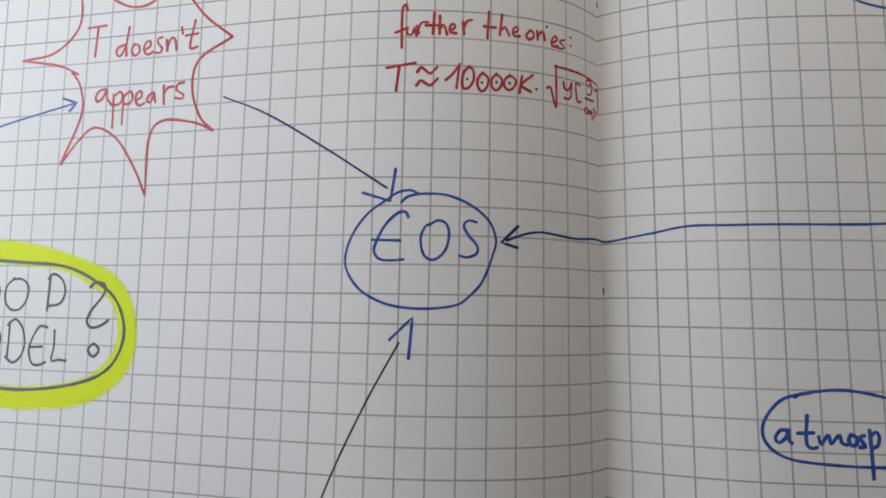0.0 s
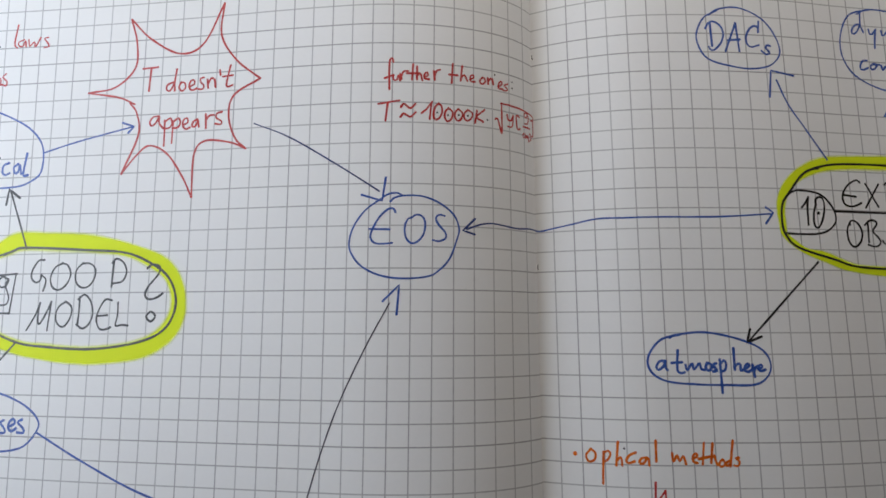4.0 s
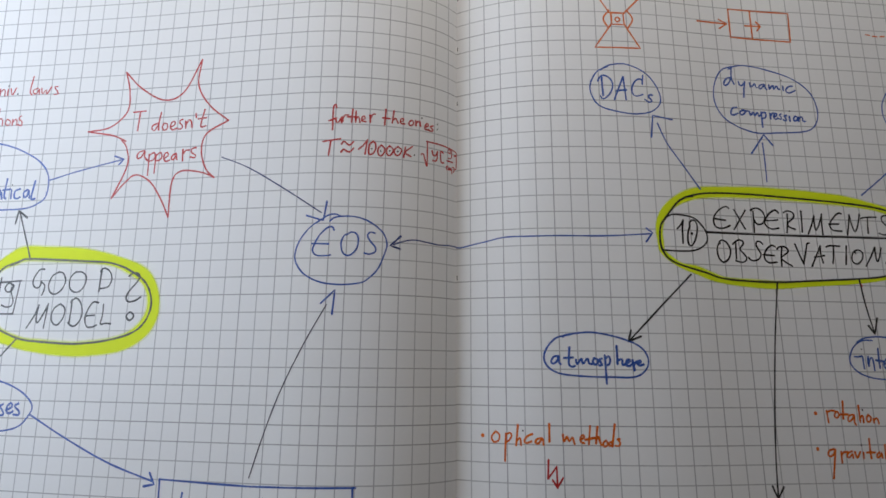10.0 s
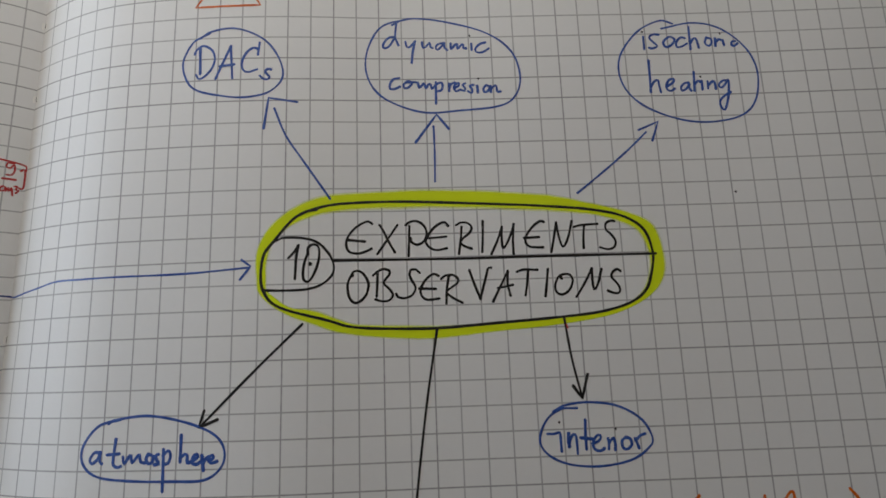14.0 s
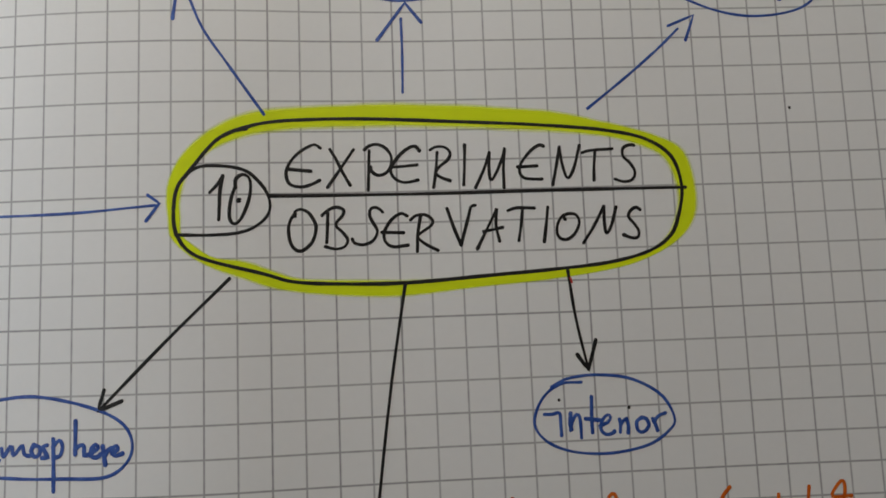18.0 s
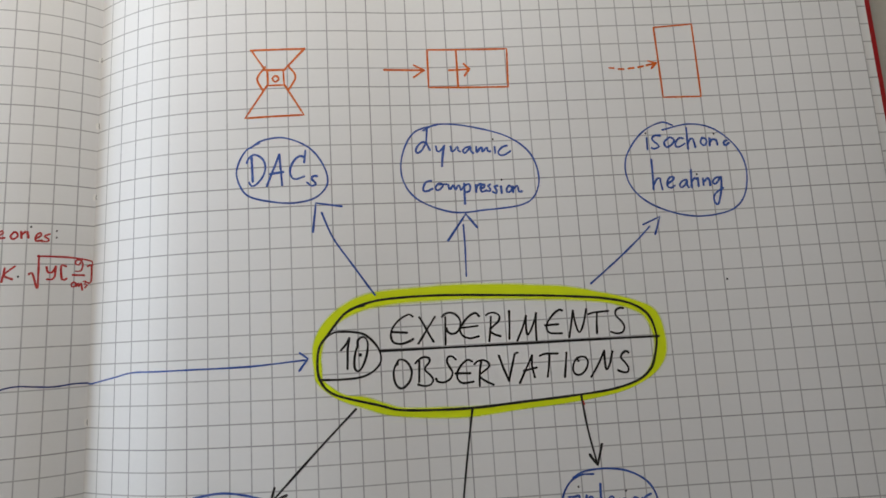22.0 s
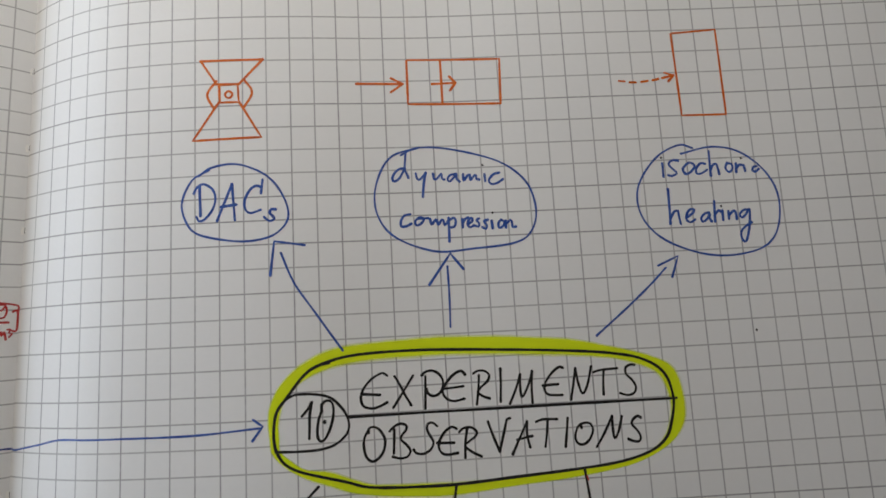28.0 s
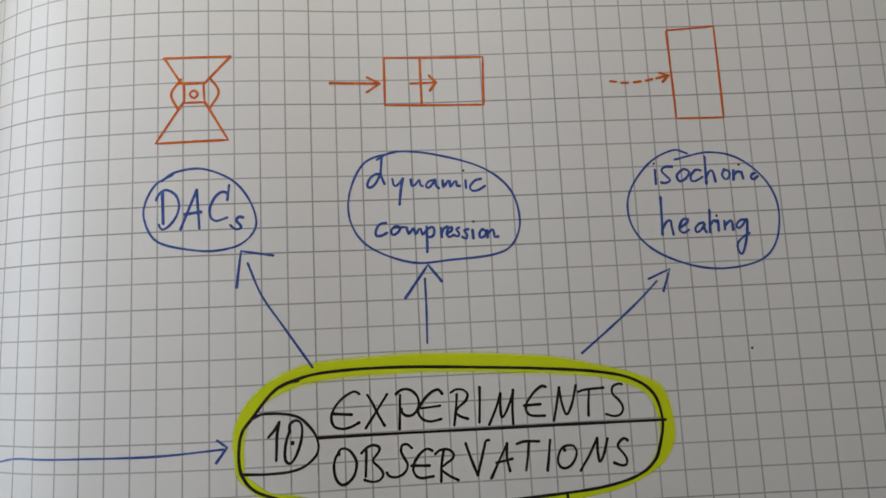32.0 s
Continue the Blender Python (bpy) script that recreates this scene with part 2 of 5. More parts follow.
# ---- the paper's shape: slope along the sheet, counted in squares from the fold ----
KNOTS = np.array([0, 1, 2, 3.5, 6, 10, 15, 21, 28, 36, 44])
FOLD_U, FOLD_L, FOLD_Z, FOLD_DZ, FOLD_DU, FOLD_DL = 0.100, 0.795, -2.464, -0.076, -0.003, 0.020
RIGHT_SLOPE = [0.550, 0.490, 0.427, 0.351, 0.143, 0.060, -0.059, 0.023, 0.006, 0.056, 0.000]
RIGHT_LEAN = [0.048, 0.045, 0.042, 0.034, 0.018, -0.028, -0.007, 0.016, -0.002, -0.006, 0.015]
LEFT_SLOPE = [0.741, 0.554, 0.384, 0.195, 0.003, -0.234, -0.269, -0.244, -0.238, -0.239, -0.239]
LEFT_LEAN = [0.065, 0.051, 0.040, 0.035, 0.039, 0.020, 0.000, 0.022, 0.047, 0.027, 0.019]
STEP = np.linspace(0, 44, 221)


def profile(slope, lean):
    s, l = np.interp(STEP, KNOTS, slope), np.interp(STEP, KNOTS, lean)

    def run(q):
        return np.concatenate([[0], np.cumsum((q[1:] + q[:-1]) / 2)]) * (STEP[1] - STEP[0])
    return run(np.cos(s)), run(-l * np.sin(s)), run(np.sin(s)), run(l * np.cos(s))


RIGHT_RUN, LEFT_RUN = profile(RIGHT_SLOPE, RIGHT_LEAN), profile(LEFT_SLOPE, LEFT_LEAN)


def on_page(u, v, lift=0.0, left=None):
    """The place of square (u, v) of the open spread: u from the fold (left page negative), v up the sheet; lift in metres off the paper."""
    u, v = np.asarray(u, float), np.asarray(v, float)
    w = np.clip((v + 14) / 12, -1.9, 1.5)
    is_left = (u < 0) if left is None else np.full(u.shape, left)
    fold = FOLD_U + FOLD_DU * w
    s = np.where(is_left, np.maximum(-u - 1 + FOLD_L + FOLD_DL * w, 0), np.maximum(u - fold, 0))
    xr = np.interp(s, STEP, RIGHT_RUN[0]) + w * np.interp(s, STEP, RIGHT_RUN[1])
    zr = np.interp(s, STEP, RIGHT_RUN[2]) + w * np.interp(s, STEP, RIGHT_RUN[3])
    xl = np.interp(s, STEP, LEFT_RUN[0]) + w * np.interp(s, STEP, LEFT_RUN[1])
    zl = np.interp(s, STEP, LEFT_RUN[2]) + w * np.interp(s, STEP, LEFT_RUN[3])
    x = fold + np.where(is_left, -xl, xr)
    z = FOLD_Z + FOLD_DZ * w + np.where(is_left, zl, zr)
    p = np.stack([x * CELL, v * CELL, z * CELL + lift], -1)
    p = p @ np.array(TILT.to_3x3()).T + np.array(TILT.translation)
    p[..., 2] = np.maximum(p[..., 2], TABLE_Z + 0.0036 + lift)
    return p


# ---- pen strokes ----
def smooth_path(pts, closed=False, step=0.1):
    """A pen's way through its turning points (Catmull-Rom)."""
    p = np.array(pts, float)
    n = len(p)
    if n == 2:
        k = max(2, int(np.linalg.norm(p[1] - p[0]) / 0.25) + 1)
        return p[0] + (p[1] - p[0]) * np.linspace(0, 1, k)[:, None]
    out = []
    for i in range(n if closed else n - 1):
        if closed:
            a, b, c, d = p[i - 1], p[i], p[(i + 1) % n], p[(i + 2) % n]
        else:
            b, c = p[i], p[i + 1]
            a = p[i - 1] if i else 2 * b - c
            d = p[i + 2] if i + 2 < n else 2 * c - b
        k = max(2, min(14, int(np.linalg.norm(c - b) / step) + 1))
        t = np.linspace(0, 1, k, endpoint=False)[:, None]
        out.append(0.5 * (2 * b + (c - a) * t + (2 * a - 5 * b + 4 * c - d) * t * t + (3 * b - a - 3 * c + d) * t ** 3))
    out = np.concatenate(out + [[p[0] if closed else p[-1]]])
    return out


SPREAD = 1.4                       # how far the ink runs beside the nib
PEN_RNG = np.random.RandomState(4)


def pen(name, strokes, ink, parent=None, width=0.062, label="", left=None, lift=0.00003):
    """One mesh of drawn lines: low domed ribbons of ink on the paper. A stroke is a list of (u, v); a dict of closed, straight sets it apart."""
    verts, faces = [], []
    for stroke in strokes:
        closed = straight = False
        if isinstance(stroke, dict):
            closed, straight, stroke = stroke.get("closed", False), stroke.get("straight", False), stroke["pts"]
        if straight:
            q = np.array(list(stroke) + ([stroke[0]] if closed else []), float)
            path = np.concatenate([q[i] + (q[i + 1] - q[i]) * np.linspace(0, 1, max(3, int(np.linalg.norm(q[i + 1] - q[i]) / 0.25)), endpoint=False)[:, None] for i in range(len(q) - 1)] + [q[-1:]])
        else:
            path = smooth_path(stroke, closed)
        keep = np.concatenate([[True], np.linalg.norm(np.diff(path, axis=0), axis=1) > 1e-4])
        path = path[keep]
        n = len(path)
        if n < 2:
            continue
        d = np.gradient(path, axis=0)
        d /= np.linalg.norm(d, axis=1, keepdims=True) + 1e-9
        side = np.stack([-d[:, 1], d[:, 0]], 1)
        wob = 1 + 0.16 * np.interp(np.arange(n), np.arange(0, n + 8, 4), PEN_RNG.uniform(-1, 1, len(np.arange(0, n + 8, 4))))
        half = width * SPREAD / 2 * wob
        ends = path
        if not closed:      # the pen sets down and lifts with a round, slightly heavier end
            half[0] *= 1.12
            half[-1] *= 1.12
            ends = np.concatenate([[path[0] - d[0] * half[0]], [path[0] - d[0] * half[0] * 0.7], path, [path[-1] + d[-1] * half[-1] * 0.7], [path[-1] + d[-1] * half[-1]]])
            side = np.concatenate([side[:1], side[:1], side, side[-1:], side[-1:]])
            half = np.concatenate([[half[0] * 0.35, half[0] * 0.78], half, [half[-1] * 0.78, half[-1] * 0.35]])
            n += 4
        base = len(verts)
        lo = on_page(*(ends + side * half[:, None]).T, lift, left)
        mid = on_page(*ends.T, lift + 0.00003, left)
        hi = on_page(*(ends - side * half[:, None]).T, lift, left)
        for k in range(n):
            verts += [lo[k], mid[k], hi[k]]
            if k:
                b = base + 3 * k
                faces += [(b - 3, b - 2, b + 1, b), (b - 2, b - 1, b + 2, b + 1)]
    return mesh_object(name, verts, faces, ink, parent, label, smooth=True)


def disc(pts_centre, radius):
    """A dot, drawn as a tight small turn of the pen."""
    u, v = pts_centre
    return {"pts": [(u + radius * math.cos(a), v + radius * math.sin(a)) for a in (0, 1.57, 3.14, 4.71)], "closed": True}


def marker_band(name, inner, outer, parent, label, left=None):
    """A broad stroke of highlighter between an inner and an outer line round a bubble."""
    a, b = smooth_path(inner, True, 0.3), smooth_path(outer, True, 0.3)

    def even(p, n=160):
        s = np.concatenate([[0], np.cumsum(np.linalg.norm(np.diff(p, axis=0), axis=1))])
        t = np.linspace(0, s[-1], n, endpoint=False)
        return np.stack([np.interp(t, s, p[:, 0]), np.interp(t, s, p[:, 1])], 1)
    a, b = even(a), even(b)
    b = np.roll(b, -int(np.argmin(np.linalg.norm(b - a[0], axis=1))), axis=0)
    rag = np.convolve(np.random.RandomState(9).normal(0, 0.03, len(a) + 6), np.ones(7) / 7, "valid")
    out = b - a
    reach = out / (np.linalg.norm(out, axis=1, keepdims=True) + 1e-6) * 0.09    # the felt tip's soft rim
    a, b = a - reach, b + reach
    out = b - a
    verts, faces, n = [], [], len(a)
    for k in range(n):
        for f in (0, 1 / 3, 2 / 3, 1.0):
            q = a[k] + out[k] * f + out[k] / (np.linalg.norm(out[k]) + 1e-6) * rag[k] * (f in (0, 1.0))
            verts.append(on_page(q[0], q[1], 0.000015, left))
    for k in range(n):
        for j in range(3):
            m = (k + 1) % n
            faces.append((4 * k + j, 4 * k + j + 1, 4 * m + j + 1, 4 * m + j))
    ob = mesh_object(name, verts, faces, YELLOW_FILM, parent, label, smooth=True)
    layer = ob.data.uv_layers.new(name="across")
    for loop in ob.data.loops:
        layer.data[loop.index].uv = ((loop.vertex_index % 4) / 3, 0.5)
    return ob


# ---- a hand's alphabet: each letter's strokes in heights of a small letter ----
GLYPHS = {}


def glyph(ch, advance, *strokes):
    GLYPHS[ch] = (advance, [[tuple(float(n) for n in p.split(",")) for p in s.split()] for s in strokes])


glyph("a", 1.0, ".75,.85 .45,1 .1,.65 .1,.2 .35,.02 .65,.35 .75,.9 .72,.25 .92,.02")
glyph("c", 0.85, ".72,.85 .45,1 .1,.6 .2,.1 .5,0 .75,.2")
glyph("e", 0.82, ".1,.42 .5,.55 .62,.8 .45,1 .18,.75 .12,.3 .35,.0 .75,.2")
glyph("g", 1.0, ".75,.9 .4,1 .1,.6 .3,.1 .65,.4 .78,.95 .72,-.3 .5,-.95 .15,-.8")
glyph("i", 0.5, ".2,.95 .2,.15 .4,0", ".25,1.42 .27,1.5")
glyph("n", 1.0, ".12,.95 .12,0", ".12,.55 .45,1 .7,.8 .68,.2 .88,0")
glyph("o", 0.95, ".45,1 .1,.65 .2,.1 .5,0 .78,.4 .7,.9 .42,1")
glyph("p", 1.0, ".15,.95 .1,-1", ".12,.6 .45,1 .78,.65 .5,.05 .12,.15")
glyph("r", 0.75, ".12,.95 .12,0", ".12,.5 .35,.92 .65,.95")
glyph("s", 0.8, ".65,.9 .35,1 .15,.75 .55,.4 .5,.05 .1,.08")
glyph("t", 0.75, ".38,1.75 .32,.6 .36,.1 .55,0", ".02,.98 .68,1.06")
glyph("u", 1.0, ".12,.95 .12,.25 .38,0 .65,.35 .72,.95 .7,.2 .9,0")
glyph("y", 0.9, ".1,.95 .2,.4 .45,.3 .72,.95", ".72,.95 .6,-.3 .3,-1")
glyph("μ", 1.5, ".1,.95 .14,.2 .3,.02 .5,.5 .55,.95 .58,.2 .75,.02 .98,.5 1.05,.95 1.05,.2 1.3,.02")


def written(text, start, end, height, slant=0.0):
    """The strokes of a word on a straight line from start to end; height: that of a small letter, in squares."""
    (u0, v0), (u1, v1) = start, end
    total = sum(GLYPHS[c][0] for c in text) - 0.12
    along = np.array([u1 - u0, v1 - v0]) / total
    out, at = [], 0.0
    for c in text:
        adv, strokes = GLYPHS[c]
        jig = PEN_RNG.uniform(-0.03, 0.03, 2) * height
        for s in strokes:
            out.append([(u0 + along[0] * (at + x) + slant * y * height + jig[0], v0 + along[1] * (at + x) + y * height + jig[1]) for x, y in s])
        at += adv
    return out


def hand(text, at, *shapes):
    """A word as it was penned: for each letter its own shape, in squares from the word's start; a slash lifts the pen."""
    forms = [[[(at[0] + float(x), at[1] + float(y)) for x, y in (p.split(",") for p in part.split())] for part in shape.split("/")] for shape in shapes]
    return {"text": text, "from": at, "to": (max(x for form in forms for line in form for x, _ in line), at[1]), "letters": forms}


def span(line):
    return math.dist(line[0], line[-1]) if len(line) == 2 else 1.0


def pen_word(word, ink, parent, width, slant=0.06):
    """Each letter of a word as one part."""
    if not isinstance(word, dict):
        return pen("word", written(*word, slant), ink, parent, width)
    for form in word["letters"]:
        lines = [line for line in form if span(line) > 0.15]
        dots = [disc(line[0], 0.02) for line in form if span(line) <= 0.15]
        if lines:
            pen("letter", lines, ink, parent, width)
        if dots:
            pen("dot", dots, BLACK, parent, 0.05)


def mid(*pts):
    return on_page(sum(p[0] for p in pts) / len(pts), sum(p[1] for p in pts) / len(pts), 0.0)


def note(name, lines, ink, label, category="writing", width=0.058, slant=0.06, bullet=None, group=""):
    """Handwritten lines standing free on the page: one part a word."""
    t = thing(name, mid(*[p for l in lines for p in ((l["from"], l["to"]) if isinstance(l, dict) else l[1:3])]), label, category, group)
    if bullet:
        pen("bullet", [disc(bullet, 0.05)], ink, t, 0.09)
    for line in lines:
        pen_word(line, ink, t, width, slant)
    return t


def bubble(name, outline, ink, label, words=(), word_ink=None, width=0.06, category="drawing", group="", left=None):
    """A drawn bubble with the words in it."""
    t = thing(name, mid(*outline), label, category, group)
    pen("outline", [outline], ink, t, width, left=left)
    for word in words:
        pen_word(word, word_ink or ink, t, width * 1.25)
    return t


def arrow(shaft, heads, ink, label, width=0.06, group="drawn arrows", shaft_ink=None, shaft_width=0.0):
    t = thing("drawn_arrow", mid(*shaft), label, "arrow", group)
    pen("shaft", [shaft], shaft_ink or ink, t, shaft_width or width)
    for h in heads:
        pen("arrow_head", [{"pts": h, "straight": True}], ink, t, width * 1.18)
    return t


# ---- the room round the desk ----
def wall(name, lo, hi, mat=WALL):
    return tagged(box(name, lo, hi, mat), "plain warm-white painted wall of the room", "wall", kind="structure")


# unseen walls; the two near ones stand where the light slots were fitted
R = ROOM
tagged(box("floor", (R["x0"] - 0.1, R["y0"] - 0.1, -0.1), (R["x1"] + 0.1, R["y1"] + 0.1, 0), FLOOR_MAT), "brown wooden floor under the desk", "floor", kind="structure")
tagged(box("ceiling", (R["x0"] - 0.1, R["y0"] - 0.1, R["z1"]), (R["x1"] + 0.1, R["y1"] + 0.1, R["z1"] + 0.1), WALL), "plain white ceiling of the room", "ceiling", kind="structure")
wall("wall_east", (R["x1"], R["y0"], 0), (R["x1"] + 0.1, R["y1"], R["z1"]))
v_ob = thing("wall_west", (R["x0"], 0, 0), "plain warm-white wall with an added low light slot beside the desk", "wall", kind="structure")
box("wall_below", (R["x0"] - 0.1, R["y0"], 0), (R["x0"], R["y1"], WEST["z0"]), WALL, v_ob)
box("wall_above", (R["x0"] - 0.1, R["y0"], WEST["z1"]), (R["x0"], R["y1"], R["z1"]), WALL, v_ob)
box("wall_side", (R["x0"] - 0.1, R["y0"], WEST["z0"]), (R["x0"], WEST["y0"], WEST["z1"]), WALL, v_ob)
box("wall_side", (R["x0"] - 0.1, WEST["y1"], WEST["z0"]), (R["x0"], R["y1"], WEST["z1"]), WALL, v_ob)
s_ob = thing("wall_south", (0, R["y0"], 0), "plain warm-white wall with an added opening for a fill lamp", "wall", kind="structure")
box("wall_below", (R["x0"], R["y0"] - 0.1, 0), (R["x1"], R["y0"], SOUTH_FILL["z0"]), WALL, s_ob)
box("wall_above", (R["x0"], R["y0"] - 0.1, SOUTH_FILL["z1"]), (R["x1"], R["y0"], R["z1"]), WALL, s_ob)
box("wall_side", (R["x0"], R["y0"] - 0.1, SOUTH_FILL["z0"]), (SOUTH_FILL["x0"], R["y0"], SOUTH_FILL["z1"]), WALL, s_ob)
box("wall_side", (SOUTH_FILL["x1"], R["y0"] - 0.1, SOUTH_FILL["z0"]), (R["x1"], R["y0"], SOUTH_FILL["z1"]), WALL, s_ob)
w_ob = thing("wall_north", (0, R["y1"], 0), "plain warm-white wall with a low slot fitted for window light", "wall", kind="structure")
box("wall_below", (R["x0"], R["y1"], 0), (R["x1"], R["y1"] + 0.1, WIN["z0"]), WALL, w_ob)
box("wall_above", (R["x0"], R["y1"], WIN["z1"]), (R["x1"], R["y1"] + 0.1, R["z1"]), WALL, w_ob)
box("wall_side", (R["x0"], R["y1"], WIN["z0"]), (WIN["x0"], R["y1"] + 0.1, WIN["z1"]), WALL, w_ob)
box("wall_side", (WIN["x1"], R["y1"], WIN["z0"]), (R["x1"], R["y1"] + 0.1, WIN["z1"]), WALL, w_ob)

# ---- the desk ----
desk = thing("desk", (0.1, -0.1, 0), "grey-beige laminate desk under the open notebook", "desk")
box("desktop", (-0.255, -0.55, TABLE_Z - 0.025), (0.9, 0.186, TABLE_Z), DESK_MAT, desk, bevel=0.003)
for dx in (-0.22, 0.84):
    for dy in (-0.49, 0.14):
        box("leg", (dx - 0.02, dy - 0.02, 0), (dx + 0.02, dy + 0.02, TABLE_Z - 0.025), DARK, desk, bevel=0.002)

# ---- the notebook ----
V_TOP, V_LOW = 3.1, -50.4
U_RIGHT, U_LEFT = 41.02, -41.5


def sheet(name, side, reach, lift, shift_v, parent=None, start=0.0, label=""):
    """One sheet of squared paper, lying along the spread."""
    cols = np.append(0.0, np.arange(0.2, reach + 0.001, 0.2)) if start == 0 else np.arange(start, reach + 0.001, 0.2)
    cols = np.append(cols[cols < reach - 0.01], reach)
    rows = np.linspace(V_LOW, V_TOP, 60)
    verts, uvs, faces = [], [], []
    for v in rows:
        w = np.clip((v + 14) / 12, -1.9, 1.5)
        edge = FOLD_U + FOLD_DU * w
        uu = cols + edge if side > 0 else -(cols + 1 - FOLD_L - FOLD_DL * w)
        verts += list(on_page(uu, np.full(len(uu), v), lift, side < 0))
        uvs += [(u, v + shift_v) for u in uu]
    n = len(cols)
    for r in range(len(rows) - 1):
        for c in range(n - 1):
            a = r * n + c
            q = (a, a + 1, a + n + 1, a + n)
            faces.append(q if side > 0 else q[::-1])
    ob = mesh_object(name, verts, faces, PAPER, parent, label, smooth=True)
    layer = ob.data.uv_layers.new(name="squares")
    idx = np.empty(len(ob.data.loops), dtype=np.int32)
    ob.data.loops.foreach_get("vertex_index", idx)
    layer.data.foreach_set("uv", np.array(uvs)[idx].ravel())
    return ob


notebook = thing("notebook", (0, -0.1, TABLE_Z), "open hardcover notebook with a red and black cover", "notebook")
sheet("page_right", 1, U_RIGHT - FOLD_U, 0.0, 0.0, notebook, label="white squared page covered with a coloured pen diagram")
sheet("page_left", -1, -U_LEFT - 1 + FOLD_L, 0.0, 0.03, notebook, label="white squared page bending down from the fold")
for k, (more, dv) in enumerate(((0.5, 0.36), (0.3, 0.1), (0.42, 0.3), (0.46, -0.2))):
    sheet("page_sheet", 1, U_RIGHT - FOLD_U + more, -0.00022 * (k + 1), dv, notebook, start=26.0, label="lower sheet showing along the page's edge")


def page_block(side, reach, label):
    """The sheets under the open page, down to the cover."""
    cols = np.append(np.append(0.05, np.arange(1.0, reach, 1.0)), reach)
    rows = np.arange(V_LOW + 0.1, V_TOP, 3.0)
    rows = np.append(rows[rows < V_TOP - 0.6], V_TOP - 0.1)
    n, m = len(cols), len(rows)
    top = []
    for v in rows:
        w = np.clip((v + 14) / 12, -1.9, 1.5)
        uu = cols + FOLD_U + FOLD_DU * w if side > 0 else -(cols + 1 - FOLD_L - FOLD_DL * w)
        top += [p for p in on_page(uu, np.full(n, v), -0.0012, side < 0)]
    verts = top + [np.array((p[0], p[1], TABLE_Z + 0.0026)) for p in top]
    faces, k = [], n * m
    for r in range(m - 1):
        for c in range(n - 1):
            a = r * n + c
            faces += [(a, a + 1, a + n + 1, a + n), (k + a + n, k + a + n + 1, k + a + 1, k + a)]
    for r in range(m - 1):
        for c, flip in ((0, 1), (n - 1, 0)):
            a = r * n + c
            q = (a, a + n, k + a + n, k + a)
            faces.append(q if flip else q[::-1])
    for c in range(n - 1):
        for r, flip in ((0, 0), (m - 1, 1)):
            a = r * n + c
            q = (a, a + 1, k + a + 1, k + a)
            faces.append(q if flip else q[::-1])
    return mesh_object("page_block", verts, faces, PAPER_EDGE, notebook, label)


page_block(1, U_RIGHT - FOLD_U + 0.4, "cut edges of the stacked white sheets")
page_block(-1, -U_LEFT - 1 + FOLD_L - 0.2, "cut edges of the stacked white sheets")

COVER_RIGHT = 0.2083
cover = box("back_cover", (0.004, V_LOW * CELL - 0.004, TABLE_Z + 0.0002), (COVER_RIGHT, V_TOP * CELL + 0.008, TABLE_Z + 0.0024), COVER_BLACK, notebook, "stiff black cover with red print", bevel=0.0006)


def printed_patch(x0, low, high, rise, label):
    """Red print on the black cover, wrapped round its edge; rise: how far its ends climb towards the edge."""
    x1, z0, z1, d = COVER_RIGHT + 0.00012, TABLE_Z + 0.0007, TABLE_Z + 0.00252, 0.0005
    ring = [(x0, z1), (x1 - d, z1), (x1, z1 - d), (x1, z0)]
    verts = [(x, y + rise * (x - x0) / (x1 - x0), z) for y in (low, high) for x, z in ring]
    return mesh_object("printed_patch", verts, [(k, k + 1, k + 5, k + 4) for k in range(3)], COVER_RED, notebook, label)


printed_patch(0.006, -0.0725, V_TOP * CELL + 0.0076, 0.0, "red upper part of the cover")
printed_patch(0.2035, -0.0800, -0.0768, 0.0026, "red fleck of the cover's print")
printed_patch(0.2040, -0.0838, -0.0830, 0.0021, "thin red fleck of the cover's print")
box("front_cover", (-0.2105, V_LOW * CELL - 0.004, TABLE_Z + 0.0002), (-0.004, V_TOP * CELL + 0.008, TABLE_Z + 0.0025), COVER_RED, notebook, "red stiff cover", bevel=0.0006)
box("spine", (-0.0038, V_LOW * CELL - 0.004, TABLE_Z + 0.0002), (0.0038, V_TOP * CELL + 0.008, TABLE_Z + 0.0022), COVER_BLACK, notebook, "black cloth spine", bevel=0.0005)

THREAD = material("white_thread", (0.82, 0.81, 0.78), rough=0.8, grain=0.1, scale=3000)
for sv, su in ((-0.95, 0.15), (-4.65, 0.14), (-8.5, 0.13), (-19.75, 0.15)):
    pen("stitch", [[(su, sv + 0.11), (su - 0.008, sv), (su + 0.010, sv - 0.11)]], BLACK, notebook, 0.034, "dark hole of the binding's stitch", left=False)
    pen("thread", [[(-0.25, sv + 0.12), (-0.28, sv - 0.02), (-0.26, sv - 0.14)]], THREAD, notebook, 0.06, "white thread of the binding", left=True)

# ---- right page: the highlighted bubble ----
OVAL = [(12.09, -17.4), (12.2, -16.74), (12.63, -16.15), (13.43, -15.23), (14.29, -14.85), (15.5, -14.64), (18.05, -14.59), (21.7, -14.77), (24.05, -14.93), (25.9, -15.13), (27.2, -15.45), (28.02, -16.07), (28.28, -17.08),
        (28.1, -18.0), (27.8, -18.63), (27.1, -19.11), (25.9, -19.43), (24.3, -19.6), (21.8, -19.76), (19.2, -19.91), (17.1, -19.88), (15.7, -19.77), (14.8, -19.5), (12.85, -18.92), (12.2, -18.24)]
exp = thing("highlighted_bubble", mid((20, -17)), "black oval bubble highlighted yellow, reading EXPERIMENTS OBSERVATIONS", "drawing")
